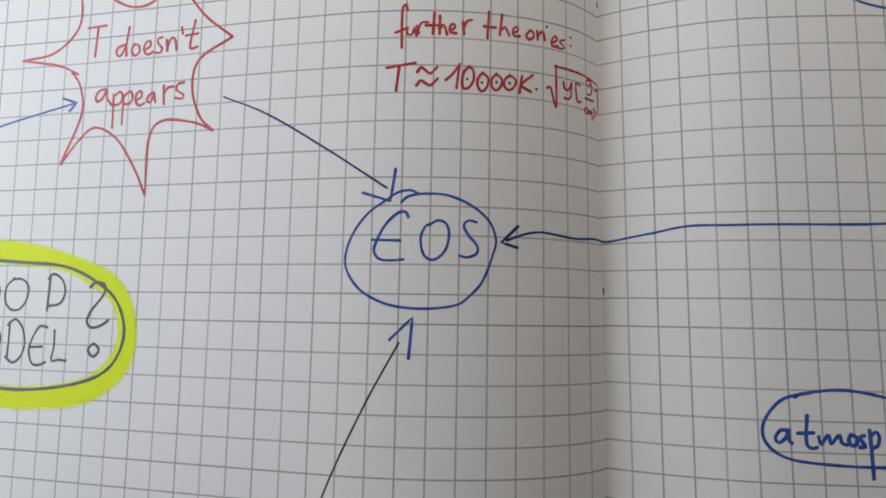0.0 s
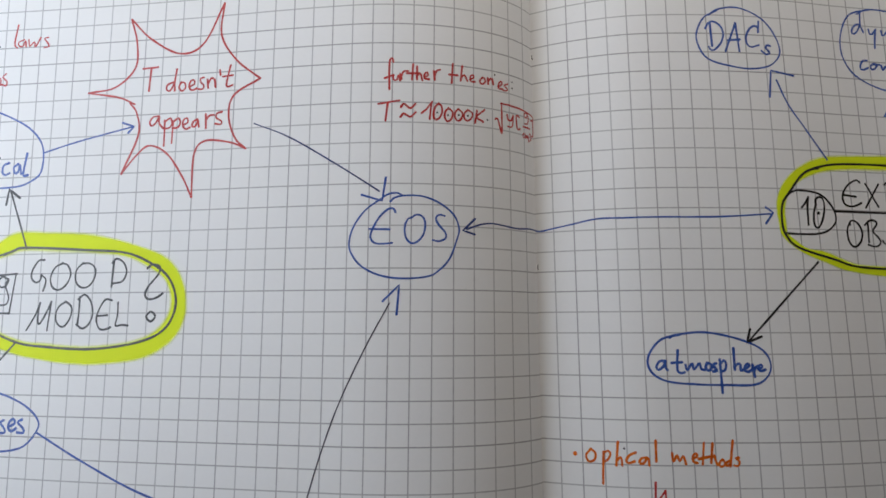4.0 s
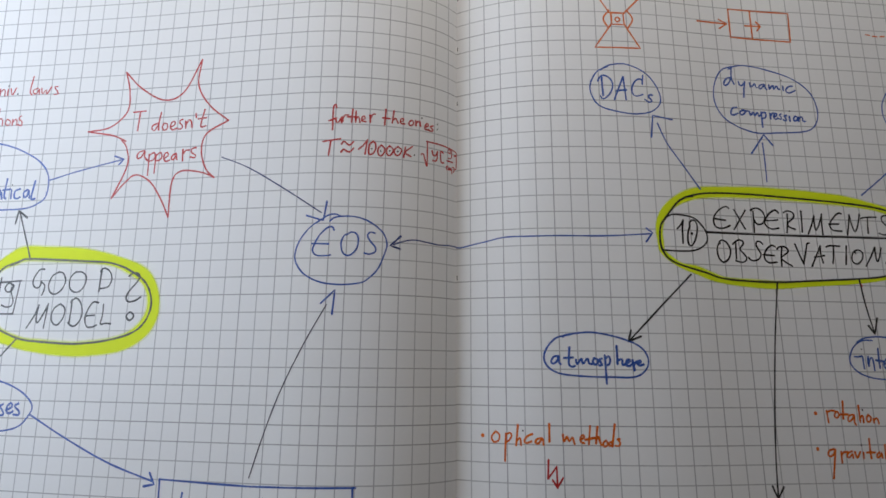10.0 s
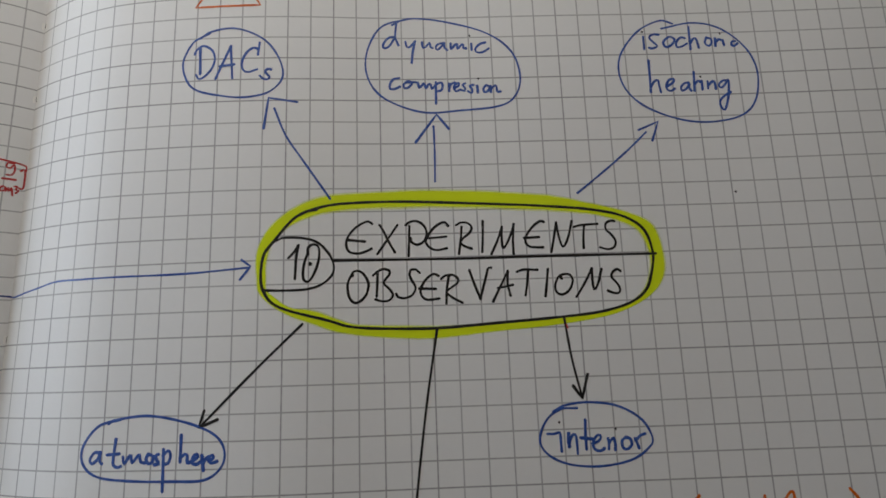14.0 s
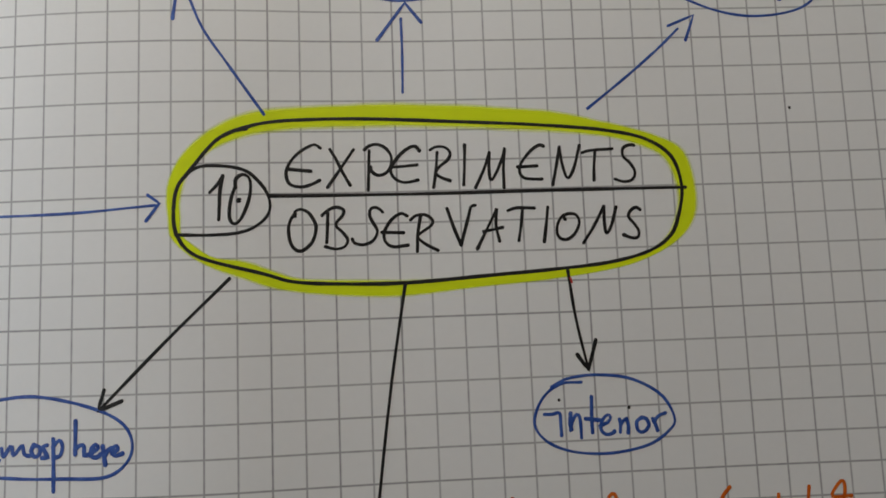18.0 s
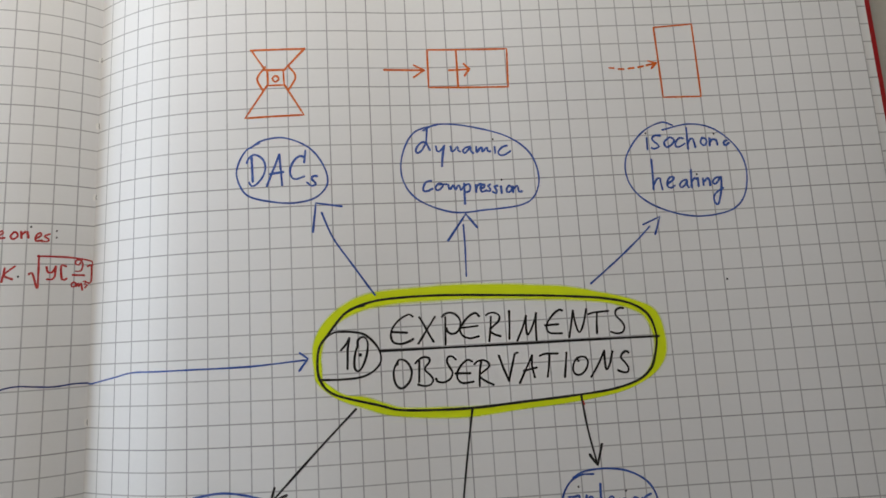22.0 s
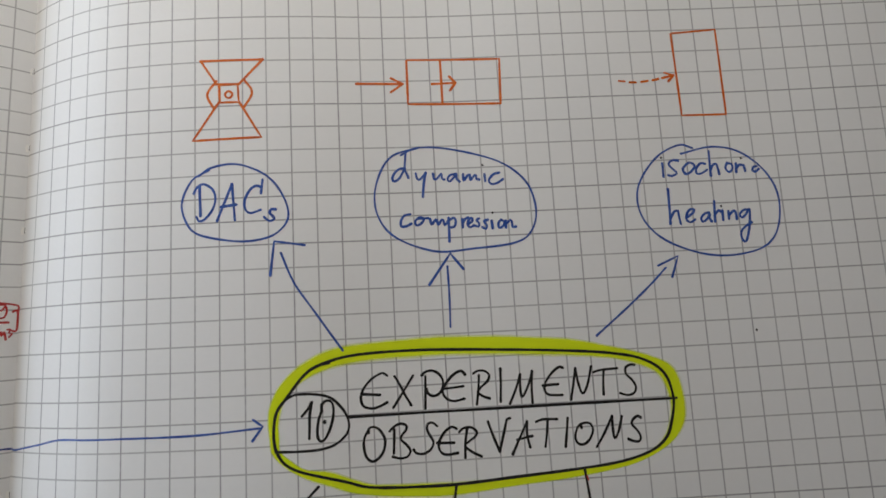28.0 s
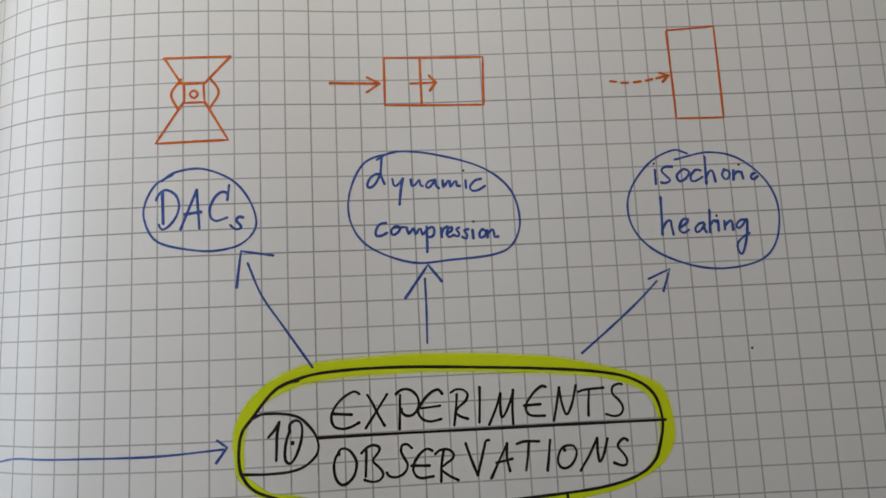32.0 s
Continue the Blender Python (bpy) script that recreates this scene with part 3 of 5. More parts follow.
pen("outline", [OVAL + [OVAL[0], (12.22, -16.7), (12.6, -16.2)], [(13.6, -15.12), (13.95, -14.97), (14.3, -14.9)]], BLACK, exp, 0.08)
marker_band("highlight", [(12.25, -17.06), (12.47, -16.28), (12.84, -15.88), (13.19, -15.60), (13.77, -15.33), (14.62, -15.07), (16.06, -14.90), (17.39, -14.85), (19.03, -14.85), (21.52, -14.94), (24.02, -15.10), (25.70, -15.28), (26.87, -15.58), (27.77, -16.08), (28.14, -17.14), (28.00, -18.06), (27.55, -18.79), (26.50, -19.33), (25.16, -19.57), (23.75, -19.67), (21.29, -19.83), (19.60, -19.86), (18.31, -19.83), (16.03, -19.74), (15.41, -19.57), (14.95, -19.40), (14.19, -19.11), (13.42, -19.02), (13.04, -18.85), (12.61, -18.52), (12.28, -18.21), (12.27, -17.85)],
            [(11.90, -17.00), (11.95, -16.55), (12.08, -16.20), (12.35, -15.74), (12.84, -15.24), (13.34, -14.87), (14.06, -14.50), (15.00, -14.28), (17.41, -14.13), (19.06, -14.12), (21.55, -14.22), (24.06, -14.45), (25.73, -14.84), (27.40, -15.30), (28.42, -15.87), (28.72, -17.16), (28.61, -18.08), (27.97, -18.84), (26.75, -19.44), (25.39, -19.74), (23.73, -19.93), (21.28, -20.11), (19.30, -20.27), (18.29, -20.28), (17.27, -20.21), (16.49, -20.13), (15.71, -20.03), (14.94, -19.88), (14.18, -19.59), (13.42, -19.31), (12.66, -18.88), (12.22, -18.49), (12.02, -18.20), (11.99, -17.84)],
            exp, "broad yellow highlighter stroke")
pen("badge", hand("o", (12.17, -18.25), "0.43,2.03 0.74,2.16 1.10,2.18 1.52,2.15 1.93,2.07 2.24,1.92 2.52,1.64 2.73,1.34 2.85,0.96 2.80,0.64 2.59,0.38 2.23,0.15 1.76,0.03 1.25,0 0.69,0 0,0.03")["letters"][0], BLACK, exp, 0.07)
pen_word(hand("10", (13.19, -17.85), "0,0.93 0.24,1.19 0.39,1.45/0.40,1.45 0.31,0.97 0.29,0.49 0.27,0.07", "0.78,1.07 0.79,1.34 0.99,1.48 1.17,1.41 1.24,1.17 1.21,0.79 1.08,0.37 0.90,0.03 0.75,-0.07 0.62,0.03 0.59,0.33 0.65,0.75 0.78,1.12"), BLACK, exp, 0.075)
pen("zero_dot", [disc((14.07, -17.19), 0.04)], BLACK, exp, 0.075)
pen("dividing_line", [[(15.02, -17.06), (19.94, -17.08), (23.9, -17.07), (28.4, -17.08)]], BLACK, exp, 0.075)
pen_word(hand("EXPERI", (15.52, -16.81), "1.07,1.28 0.92,1.38 0.72,1.33 0.40,1.13 0.12,0.81 0,0.47 0.08,0.15 0.30,0.04 0.55,0.03 0.81,0.11 1.03,0.22/0.06,0.60 0.76,0.53", "1.38,1.22 1.56,0.91 1.75,0.50 1.99,0.06/2.12,1.21 1.75,0.67 1.28,0", "2.62,1.16 2.59,0.54 2.56,-0.11/2.48,1.21 2.63,1.33 2.89,1.37 3.14,1.25 3.31,1.00 3.31,0.70 3.15,0.44 2.89,0.36 2.69,0.48 2.65,0.63", "4.23,1.14 4.10,1.29 3.87,1.23 3.60,1.02 3.36,0.70 3.29,0.47 3.43,0.23 3.74,0.11 4.15,0.18/3.33,0.62 3.70,0.64 4.14,0.68", "4.80,1.07 4.75,0.55 4.65,-0.07/4.58,1.16 4.77,1.26 5.04,1.24 5.22,1.07 5.14,0.83 4.86,0.60 4.74,0.40 4.91,0.24 5.18,0.14", "5.70,1.29 5.67,0.64 5.62,-0.01"), BLACK, exp, 0.072)
pen_word(hand("MENTS", (21.52, -16.85), "0,-0.07 0.29,0.52 0.49,1.06/0.49,1.06 0.46,0.60 0.50,0.17 0.70,0.42 0.93,0.94 0.99,1.17/0.99,1.17 0.93,0.53 0.92,-0.09", "2.26,1.24 2.13,1.28 1.88,1.13 1.63,0.86 1.47,0.60 1.46,0.36 1.60,0.20 1.86,0.16 2.16,0.15/1.40,0.57 2.02,0.59", "2.51,-0.04 2.65,0.54 2.79,1.19/2.79,1.19 2.86,0.59 3.01,0.16 3.24,0.52 3.45,1.23", "3.54,0.99 3.81,1.06 4.53,1.10/3.96,1.05 3.90,0.57 3.87,0.08", "5.26,1.20 5.11,1.22 4.89,1.11 4.88,0.84 5.09,0.62 5.24,0.32 5.14,0.07 4.87,0 4.57,0.09"), BLACK, exp, 0.072)
pen_word(hand("OBSERV", (15.57, -18.77), "0.21,1.05 0.20,1.19 0.38,1.27 0.63,1.15 0.82,0.83 0.84,0.58 0.73,0.24 0.47,-0.01 0.25,-0.03 0.06,0.20 0,0.63 0.07,0.94 0.20,1.12", "1.22,1.11 1.20,0.68 1.17,0.20/1.04,1.06 1.22,1.22 1.47,1.32 1.70,1.24 1.69,1.07 1.46,0.76 1.68,0.50 1.83,0.26 1.70,0.04 1.42,-0.01 1.13,0.07", "2.94,1.13 2.78,1.27 2.58,1.25 2.53,1.02 2.65,0.76 2.76,0.52 2.63,0.24 2.32,0.10 2.04,0.16 1.97,0.28", "3.71,0.99 3.52,1.07 3.25,0.91 3.04,0.63 2.96,0.37 3.03,0.14 3.25,0.01 3.71,0.05/2.91,0.48 3.58,0.45", "4.14,0.97 4.04,0.43 4.00,-0.15/3.82,0.86 4.00,0.99 4.29,1.01 4.51,0.85 4.48,0.67 4.21,0.48 4.03,0.31 4.25,0.08 4.65,-0.14", "5.00,1.18 5.19,0.57 5.40,0.01/5.40,0.01 5.67,0.90 5.77,1.23 5.90,1.27"), BLACK, exp, 0.072)
pen_word(hand("ATIONS", (21.49, -18.71), "0,-0.18 0.35,0.47 0.66,1.04/0.66,1.04 0.63,0.52 0.72,0.04/0.22,0.36 0.52,0.41 0.83,0.47", "1.04,1.01 1.31,1.09 1.89,1.07/1.51,1.08 1.44,0.55 1.34,0.03", "2.33,1.08 2.25,0.53 2.16,-0.02", "2.87,0.68 2.78,0.78 2.62,0.52 2.59,0.23 2.71,0.05 2.94,0.04 3.19,0.24 3.33,0.58 3.23,0.82 3.00,0.86 2.82,0.80", "3.43,-0.10 3.79,0.42 4.16,1.06/4.16,1.06 4.15,0.53 4.20,0.19 4.38,0.46 4.56,1.03", "5.34,0.93 5.23,1.01 5.04,0.91 4.95,0.71 5.13,0.47 5.26,0.23 5.21,0.03 5.00,0.02 4.76,0.12"), BLACK, exp, 0.072)

# ---- right page: bubbles, arrows and sketches ----
bubble("oval_bubble", [(9.58, -6.77), (8.87, -7.17), (8.45, -8.1), (8.64, -8.94), (9.11, -9.44), (10.16, -9.73), (11.2, -9.83), (12.23, -9.6), (12.81, -8.91), (12.6, -7.94), (11.92, -7.07), (10.76, -6.56), (9.7, -6.66), (9.16, -6.99)],
       BLUE, "blue ink oval bubble reading DACs", [hand("DACs", (8.95, -8.91), "0.24,1.45 0.28,0.24/0,1.18 0.13,1.43 0.40,1.56 0.77,1.33 0.90,0.90 0.76,0.44 0.45,0.08 0.22,0.01 0.11,0.19", "0.96,-0.02 1.58,1.50/1.58,1.50 1.69,-0.01/1.13,0.56 1.74,0.63", "2.84,1.65 2.77,1.08/2.76,1.34 2.58,1.40 2.31,1.22 2.10,0.80 2.12,0.42 2.34,0.25 2.75,0.37", "3.35,0.36 3.20,0.38 3.11,0.24 3.24,0.08 3.30,-0.04 3.10,-0.11 2.88,0.06")], group="bubbles of the diagram")
bubble("oval_bubble", [(18.33, -6.03), (17.1, -6.45), (16.46, -7.68), (16.48, -8.9), (17.19, -9.89), (18.82, -10.55), (20.49, -10.5), (22.18, -10.34), (22.93, -9.89), (23.22, -8.93), (22.86, -7.68), (21.71, -6.75), (19.79, -6.16), (18.33, -6.03), (17.59, -6.34)],
       BLUE, "blue ink oval bubble reading dynamic compression", [hand("dynamic", (17.17, -7.59), "0.61,1.29 0.53,0.56/0.54,0.63 0.33,0.65 0.09,0.44 0,0.20 0.10,0.10 0.31,0.24 0.53,0.56 0.69,0.25", "1.01,0.42 1.06,0.18 1.20,0.17 1.43,0.44/1.43,0.44 1.33,-0.03 1.26,-0.61", "1.75,0.38 1.78,0.13 1.91,0.17 2.09,0.37 2.12,0.16 2.21,0.11", "2.72,0.34 2.48,0.30 2.35,0.14 2.44,0.02 2.66,0.23 2.75,0.34 2.74,0.14 2.86,0", "3.03,0.31 3.04,0.04 3.20,0.23 3.31,0.28 3.33,0.04 3.48,0.22 3.58,0.27 3.59,0.09 3.70,0.06", "3.95,0.28 3.96,-0.02/3.89,0.69 3.90,0.57", "4.57,0.32 4.33,0.26 4.12,0.02 4.20,-0.15 4.44,-0.14 4.72,0.02"),
        hand("compression", (17.45, -9.59), "0.41,0.66 0.15,0.60 0,0.36 0.01,0.15 0.22,0.15 0.43,0.25", "0.74,0.48 0.60,0.35 0.64,0.17 0.82,0.22 0.97,0.41 0.84,0.51 0.72,0.46 1.14,0.46", "1.23,0.42 1.29,0.19 1.44,0.36 1.51,0.38 1.57,0.16 1.70,0.35 1.79,0.35 1.84,0.13 1.99,0.30", "2.02,0.44 2.01,-0.08 2.00,-0.56/2.04,0.35 2.24,0.43 2.32,0.29 2.24,0.05 2.05,0.03", "2.59,0.37 2.60,0.01/2.61,0.18 2.70,0.35 2.84,0.41", "2.83,0.15 3.00,0.24 3.03,0.38 2.91,0.36 2.81,0.17 2.89,0 3.08,0.07", "3.31,0.36 3.19,0.30 3.30,0.15 3.27,0.01 3.10,0.07", "3.66,0.28 3.51,0.24 3.62,0.06 3.58,-0.10 3.43,-0.02", "3.84,0.23 3.86,-0.08/3.90,0.58 3.91,0.54", "4.24,0.26 4.12,0.12 4.14,-0.07 4.30,-0.03 4.38,0.16 4.26,0.25", "4.43,0.20 4.43,-0.07/4.43,0.06 4.64,0.24 4.70,0.11 4.71,-0.06 4.85,-0.06")], group="bubbles of the diagram")
bubble("oval_bubble", [(30.31, -6.5), (29.7, -6.35), (28.63, -6.9), (27.74, -8.13), (27.74, -9.37), (28.5, -10.38), (29.9, -11.06), (31.35, -11.29), (32.87, -11.02), (33.62, -10.24), (33.85, -8.89), (33.44, -7.73), (32.43, -6.79), (31.2, -6.48), (29.78, -6.74)],
       BLUE, "blue ink oval bubble reading isochoric heating", [hand("isochoric", (28.89, -7.66), "0.02,0.52 0.01,-0.08/0,0.77 0.01,0.72", "0.72,0.62 0.46,0.63 0.29,0.46 0.51,0.20 0.62,0.05 0.38,-0.06 0.24,-0.02", "1.10,0.45 0.90,0.24 1.01,0 1.28,0.12 1.44,0.37 1.23,0.51 1.09,0.43", "1.91,0.42 1.72,0.46 1.49,0.22 1.51,0 1.71,0.01 1.97,0.15", "2.14,0.98 2.12,0.39 2.11,-0.11/2.12,0.14 2.26,0.36 2.40,0.40 2.45,0.23 2.49,-0.05", "2.89,0.42 2.79,0.19 2.94,0.01 3.10,0.16 3.08,0.36 2.91,0.41", "3.28,0.37 3.25,0/3.27,0.17 3.42,0.32 3.53,0.30", "3.61,0.29 3.65,0.03/3.53,0.61 3.56,0.57", "4.17,0.22 4.04,0.20 3.98,0.06 4.08,-0.03 4.25,0.09"),
        hand("heating", (28.98, -9.79), "0.05,1.48 0.03,0.71 0,-0.02/0.01,0.18 0.22,0.49 0.38,0.52 0.40,0.31 0.45,-0.05", "0.72,0.20 1.03,0.40 1.10,0.55 0.90,0.55 0.75,0.34 0.73,0.10 0.89,0 1.09,0.11", "1.73,0.38 1.56,0.36 1.37,0.17 1.42,0 1.63,0.12 1.78,0.37 1.73,0.16 1.81,0", "2.02,0.88 1.96,0/1.97,0.25 2.16,0.46 2.25,0.41", "2.33,0.45 2.32,0.04/2.30,0.65 2.33,0.61", "2.59,0.42 2.58,0.08/2.59,0.22 2.83,0.43 2.91,0.31 2.92,0.06", "3.47,0.43 3.27,0.44 3.07,0.25 3.15,0.10 3.34,0.24 3.52,0.48 3.49,0.04 3.38,-0.49 3.19,-0.94 3.04,-0.79 3.05,-0.50 3.28,-0.27 3.55,-0.12")], group="bubbles of the diagram")
bubble("oval_bubble", [(6.68, -23.08), (5.77, -23.33), (5.18, -24.07), (5.23, -24.74), (5.91, -25.21), (7.33, -25.37), (8.74, -25.4), (10.13, -25.37), (10.8, -24.86), (10.83, -24.2), (10.34, -23.66), (9.19, -23.22), (7.76, -22.97), (6.48, -23.1), (6.2, -23.23)],
       BLUE, "blue ink oval bubble reading atmosphere", [hand("atmosphere", (5.51, -24.77), "0.42,0.46 0.17,0.46 0,0.20 0.11,0.06 0.34,0.24 0.42,0.46 0.42,0.15 0.51,0.06", "1.03,0.94 0.97,0.31 0.99,0 1.15,-0.09 1.29,-0.05/0.71,0.38 1.20,0.41", "1.36,0.29 1.42,0.04 1.59,0.28 1.68,0.34 1.74,0.07 1.91,0.27 2.02,0.36 2.08,0.11 2.23,0.06", "2.37,0.37 2.29,0.20 2.39,0.03 2.55,0.10 2.56,0.30 2.40,0.37", "2.79,0.36 2.66,0.32 2.73,0.14 2.81,0.01 2.64,-0.01", "2.97,0.53 2.99,-0.26 3.00,-0.98/2.96,0.31 3.16,0.49 3.26,0.31 3.18,0.04 3.00,0", "3.65,1.04 3.65,0.08/3.64,0.21 3.82,0.34 3.92,0.29 3.93,0.03 4.07,0.07", "4.16,0.11 4.34,0.24 4.28,0.34 4.15,0.24 4.13,0.02 4.30,-0.03 4.44,0.06", "4.49,0.28 4.57,-0.25/4.55,0.01 4.66,0.18 4.77,0.23", "4.78,0.09 4.94,0.18 4.91,0.29 4.80,0.23 4.79,0.05 4.90,0 5.08,0.06")], width=0.07, group="bubbles of the diagram")
bubble("oval_bubble", [(24.56, -23.21), (23.9, -23.24), (23.31, -23.66), (23.02, -24.4), (23.36, -24.96), (24.18, -25.32), (25.35, -25.42), (26.55, -25.23), (27.27, -24.81), (27.47, -24.42), (27.09, -23.7), (26.18, -23.17), (25.08, -23.0), (24.14, -23.08), (23.62, -23.32)],
       BLUE, "blue ink oval bubble reading interior", [hand("interior", (23.34, -24.81), "0,0.66 0.25,0.65 0.48,0.68 0.50,0.35 0.51,0/0.49,1.08 0.53,1.03", "0.83,0.65 0.78,0.31 0.84,0.17/0.80,0.14 0.88,0.44 1.02,0.61 1.11,0.53 1.13,0.22 1.13,-0.10", "1.52,1.13 1.49,0.52 1.49,0.04/1.30,0.47 1.73,0.41", "1.75,0.24 2.00,0.34 2.09,0.49 1.99,0.56 1.82,0.40 1.76,0.14 1.90,-0.03 2.09,-0.02 2.18,0.04", "2.37,0.40 2.39,0.24 2.37,0.02/2.39,0.22 2.52,0.39 2.59,0.41", "2.59,0.41 2.64,0.20 2.62,-0.01/2.70,0.76 2.74,0.74", "3.07,0.43 2.91,0.30 2.94,0.04 3.11,-0.01 3.29,0.17 3.23,0.38 3.08,0.43", "3.43,0.38 3.50,0.22 3.56,0.02/3.46,0.30 3.64,0.47 3.84,0.54")], width=0.062, group="bubbles of the diagram")

arrow([(14.86, -14.43), (13.76, -12.79), (12.99, -11.61), (12.49, -10.38)], [[(12.05, -11.27), (12.23, -9.88), (13.45, -10.09)]], BLUE, "blue ink arrow to the bubble reading DACs")
arrow([(19.28, -13.72), (19.31, -12.35), (19.3, -11.22)], [[(18.51, -11.94), (19.45, -10.67), (19.96, -11.34)]], BLUE, "short blue ink arrow to dynamic compression")
arrow([(25.33, -14.38), (26.72, -13.3), (27.79, -12.41), (28.55, -11.7)], [[(28.24, -11.59), (29.14, -11.22), (28.8, -12.09)]], BLUE, "blue ink arrow to isochoric heating")
arrow([(13.77, -19.62), (11.94, -21.38), (9.88, -23.43)], [[(10.02, -22.84), (9.83, -23.46), (10.55, -23.18)]], BLACK, "black ink arrow to the bubble reading atmosphere", 0.068)
arrow([(24.35, -19.7), (24.52, -21.22), (24.82, -22.82)], [[(24.5, -22.36), (24.82, -22.85), (25.11, -21.92)]], BLACK, "black ink arrow to the bubble reading interior", 0.07)
tagged(pen("ink_dab", [[(24.42, -19.93), (24.44, -20.00), (24.46, -20.06)]], RED, None, 0.045, lift=0.00008), "tiny red ink dab beside the black arrow", "speck")
arrow([(19.15, -19.95), (18.6, -23.15), (18.1, -26.8), (17.8, -29.6), (17.67, -31.7)], [[(17.41, -31.1), (17.66, -31.77), (18.06, -31.16)]], BLACK, "long black ink arrow running down the page", 0.068)
arrow([(0.13, -17.90), (0.39, -17.92), (1.18, -17.79), (2.01, -17.65), (3.1, -17.46), (4.5, -17.46), (5.96, -17.45), (8.92, -17.44), (11.53, -17.28)], [[(11.3, -16.95), (11.66, -17.22), (11.26, -17.75)]], BLUE, "long blue ink arrow running across the fold")

hour = thing("anvil_sketch", mid((10.4, -3.7)), "orange ink sketch of two anvils and a cell", "sketch", "orange sketches")
pen("upper_anvil", [{"pts": [(9.23, -1.96), (11.86, -1.96)], "straight": True}, {"pts": [(11.86, -1.96), (10.85, -3.05)], "straight": True}, {"pts": [(9.25, -1.96), (9.9, -3.0)], "straight": True}, {"pts": [(9.85, -3.02), (10.85, -3.05)], "straight": True}], ORANGE, hour, 0.072)
pen("cell", [{"pts": [(10.02, -3.05), (10.8, -3.05), (10.84, -3.84), (10.05, -3.84)], "closed": True, "straight": True}, disc((10.42, -3.5), 0.16)], ORANGE, hour, 0.072)
pen("lower_anvil", [{"pts": [(10.0, -3.84), (8.9, -5.47), (11.77, -5.42), (10.87, -3.86)], "straight": True}], ORANGE, hour, 0.072)
pen("gasket", [[(9.9, -2.88), (9.52, -3.47), (9.8, -4.11)]], ORANGE, hour, 0.072)
pen("gasket", [[(11.05, -2.83), (11.4, -3.42), (11.06, -4.08)]], ORANGE, hour, 0.072)

boxs = thing("box_sketch", mid((19, -3.1)), "orange ink box with an arrow into it", "sketch", "orange sketches")
pen("frame", [{"pts": [(18.02, -2.03), (22.12, -2.1), (22.04, -4.16), (18.0, -4.06)], "closed": True, "straight": True}], ORANGE, boxs, 0.07)
pen("dividing_line", [{"pts": [(19.5, -2.06), (19.5, -4.1)], "straight": True}], ORANGE, boxs, 0.07)
pen("inner_arrow", [[(19.09, -3.16), (20.1, -3.14)], [(19.86, -2.84), (20.12, -3.13)], [(20.12, -3.13), (19.87, -3.47)]], ORANGE, boxs, 0.068)
pen("outer_arrow", [[(15.81, -3.1), (17.8, -3.13)], [(17.31, -2.86), (17.81, -3.13)], [(17.81, -3.13), (17.28, -3.5)]], ORANGE, boxs, 0.07)

slab = thing("slab_sketch", mid((30, -3.1)), "tall orange ink rectangle with a dashed arrow", "sketch", "orange sketches")
pen("frame", [{"pts": [(29.95, -1.15), (32.0, -1.02), (32.02, -5.02), (30.03, -5.0)], "closed": True, "straight": True}], ORANGE, slab, 0.068)
pen("dashed_arrow", [[(27.37, -3.32), (27.62, -3.35)], [(27.85, -3.4), (28.12, -3.41)], [(28.38, -3.39), (28.66, -3.36)], [(28.9, -3.33), (29.15, -3.28)], [(29.35, -3.24), (29.82, -3.14)], [(29.46, -3.0), (29.86, -3.13)], [(29.86, -3.13), (29.6, -3.4)]], ORANGE, slab, 0.066)

tagged(pen("ink_speck", [disc((32.14, -14.49), 0.024)], BLACK, None, 0.05), "tiny dark speck on the squared paper", "speck")

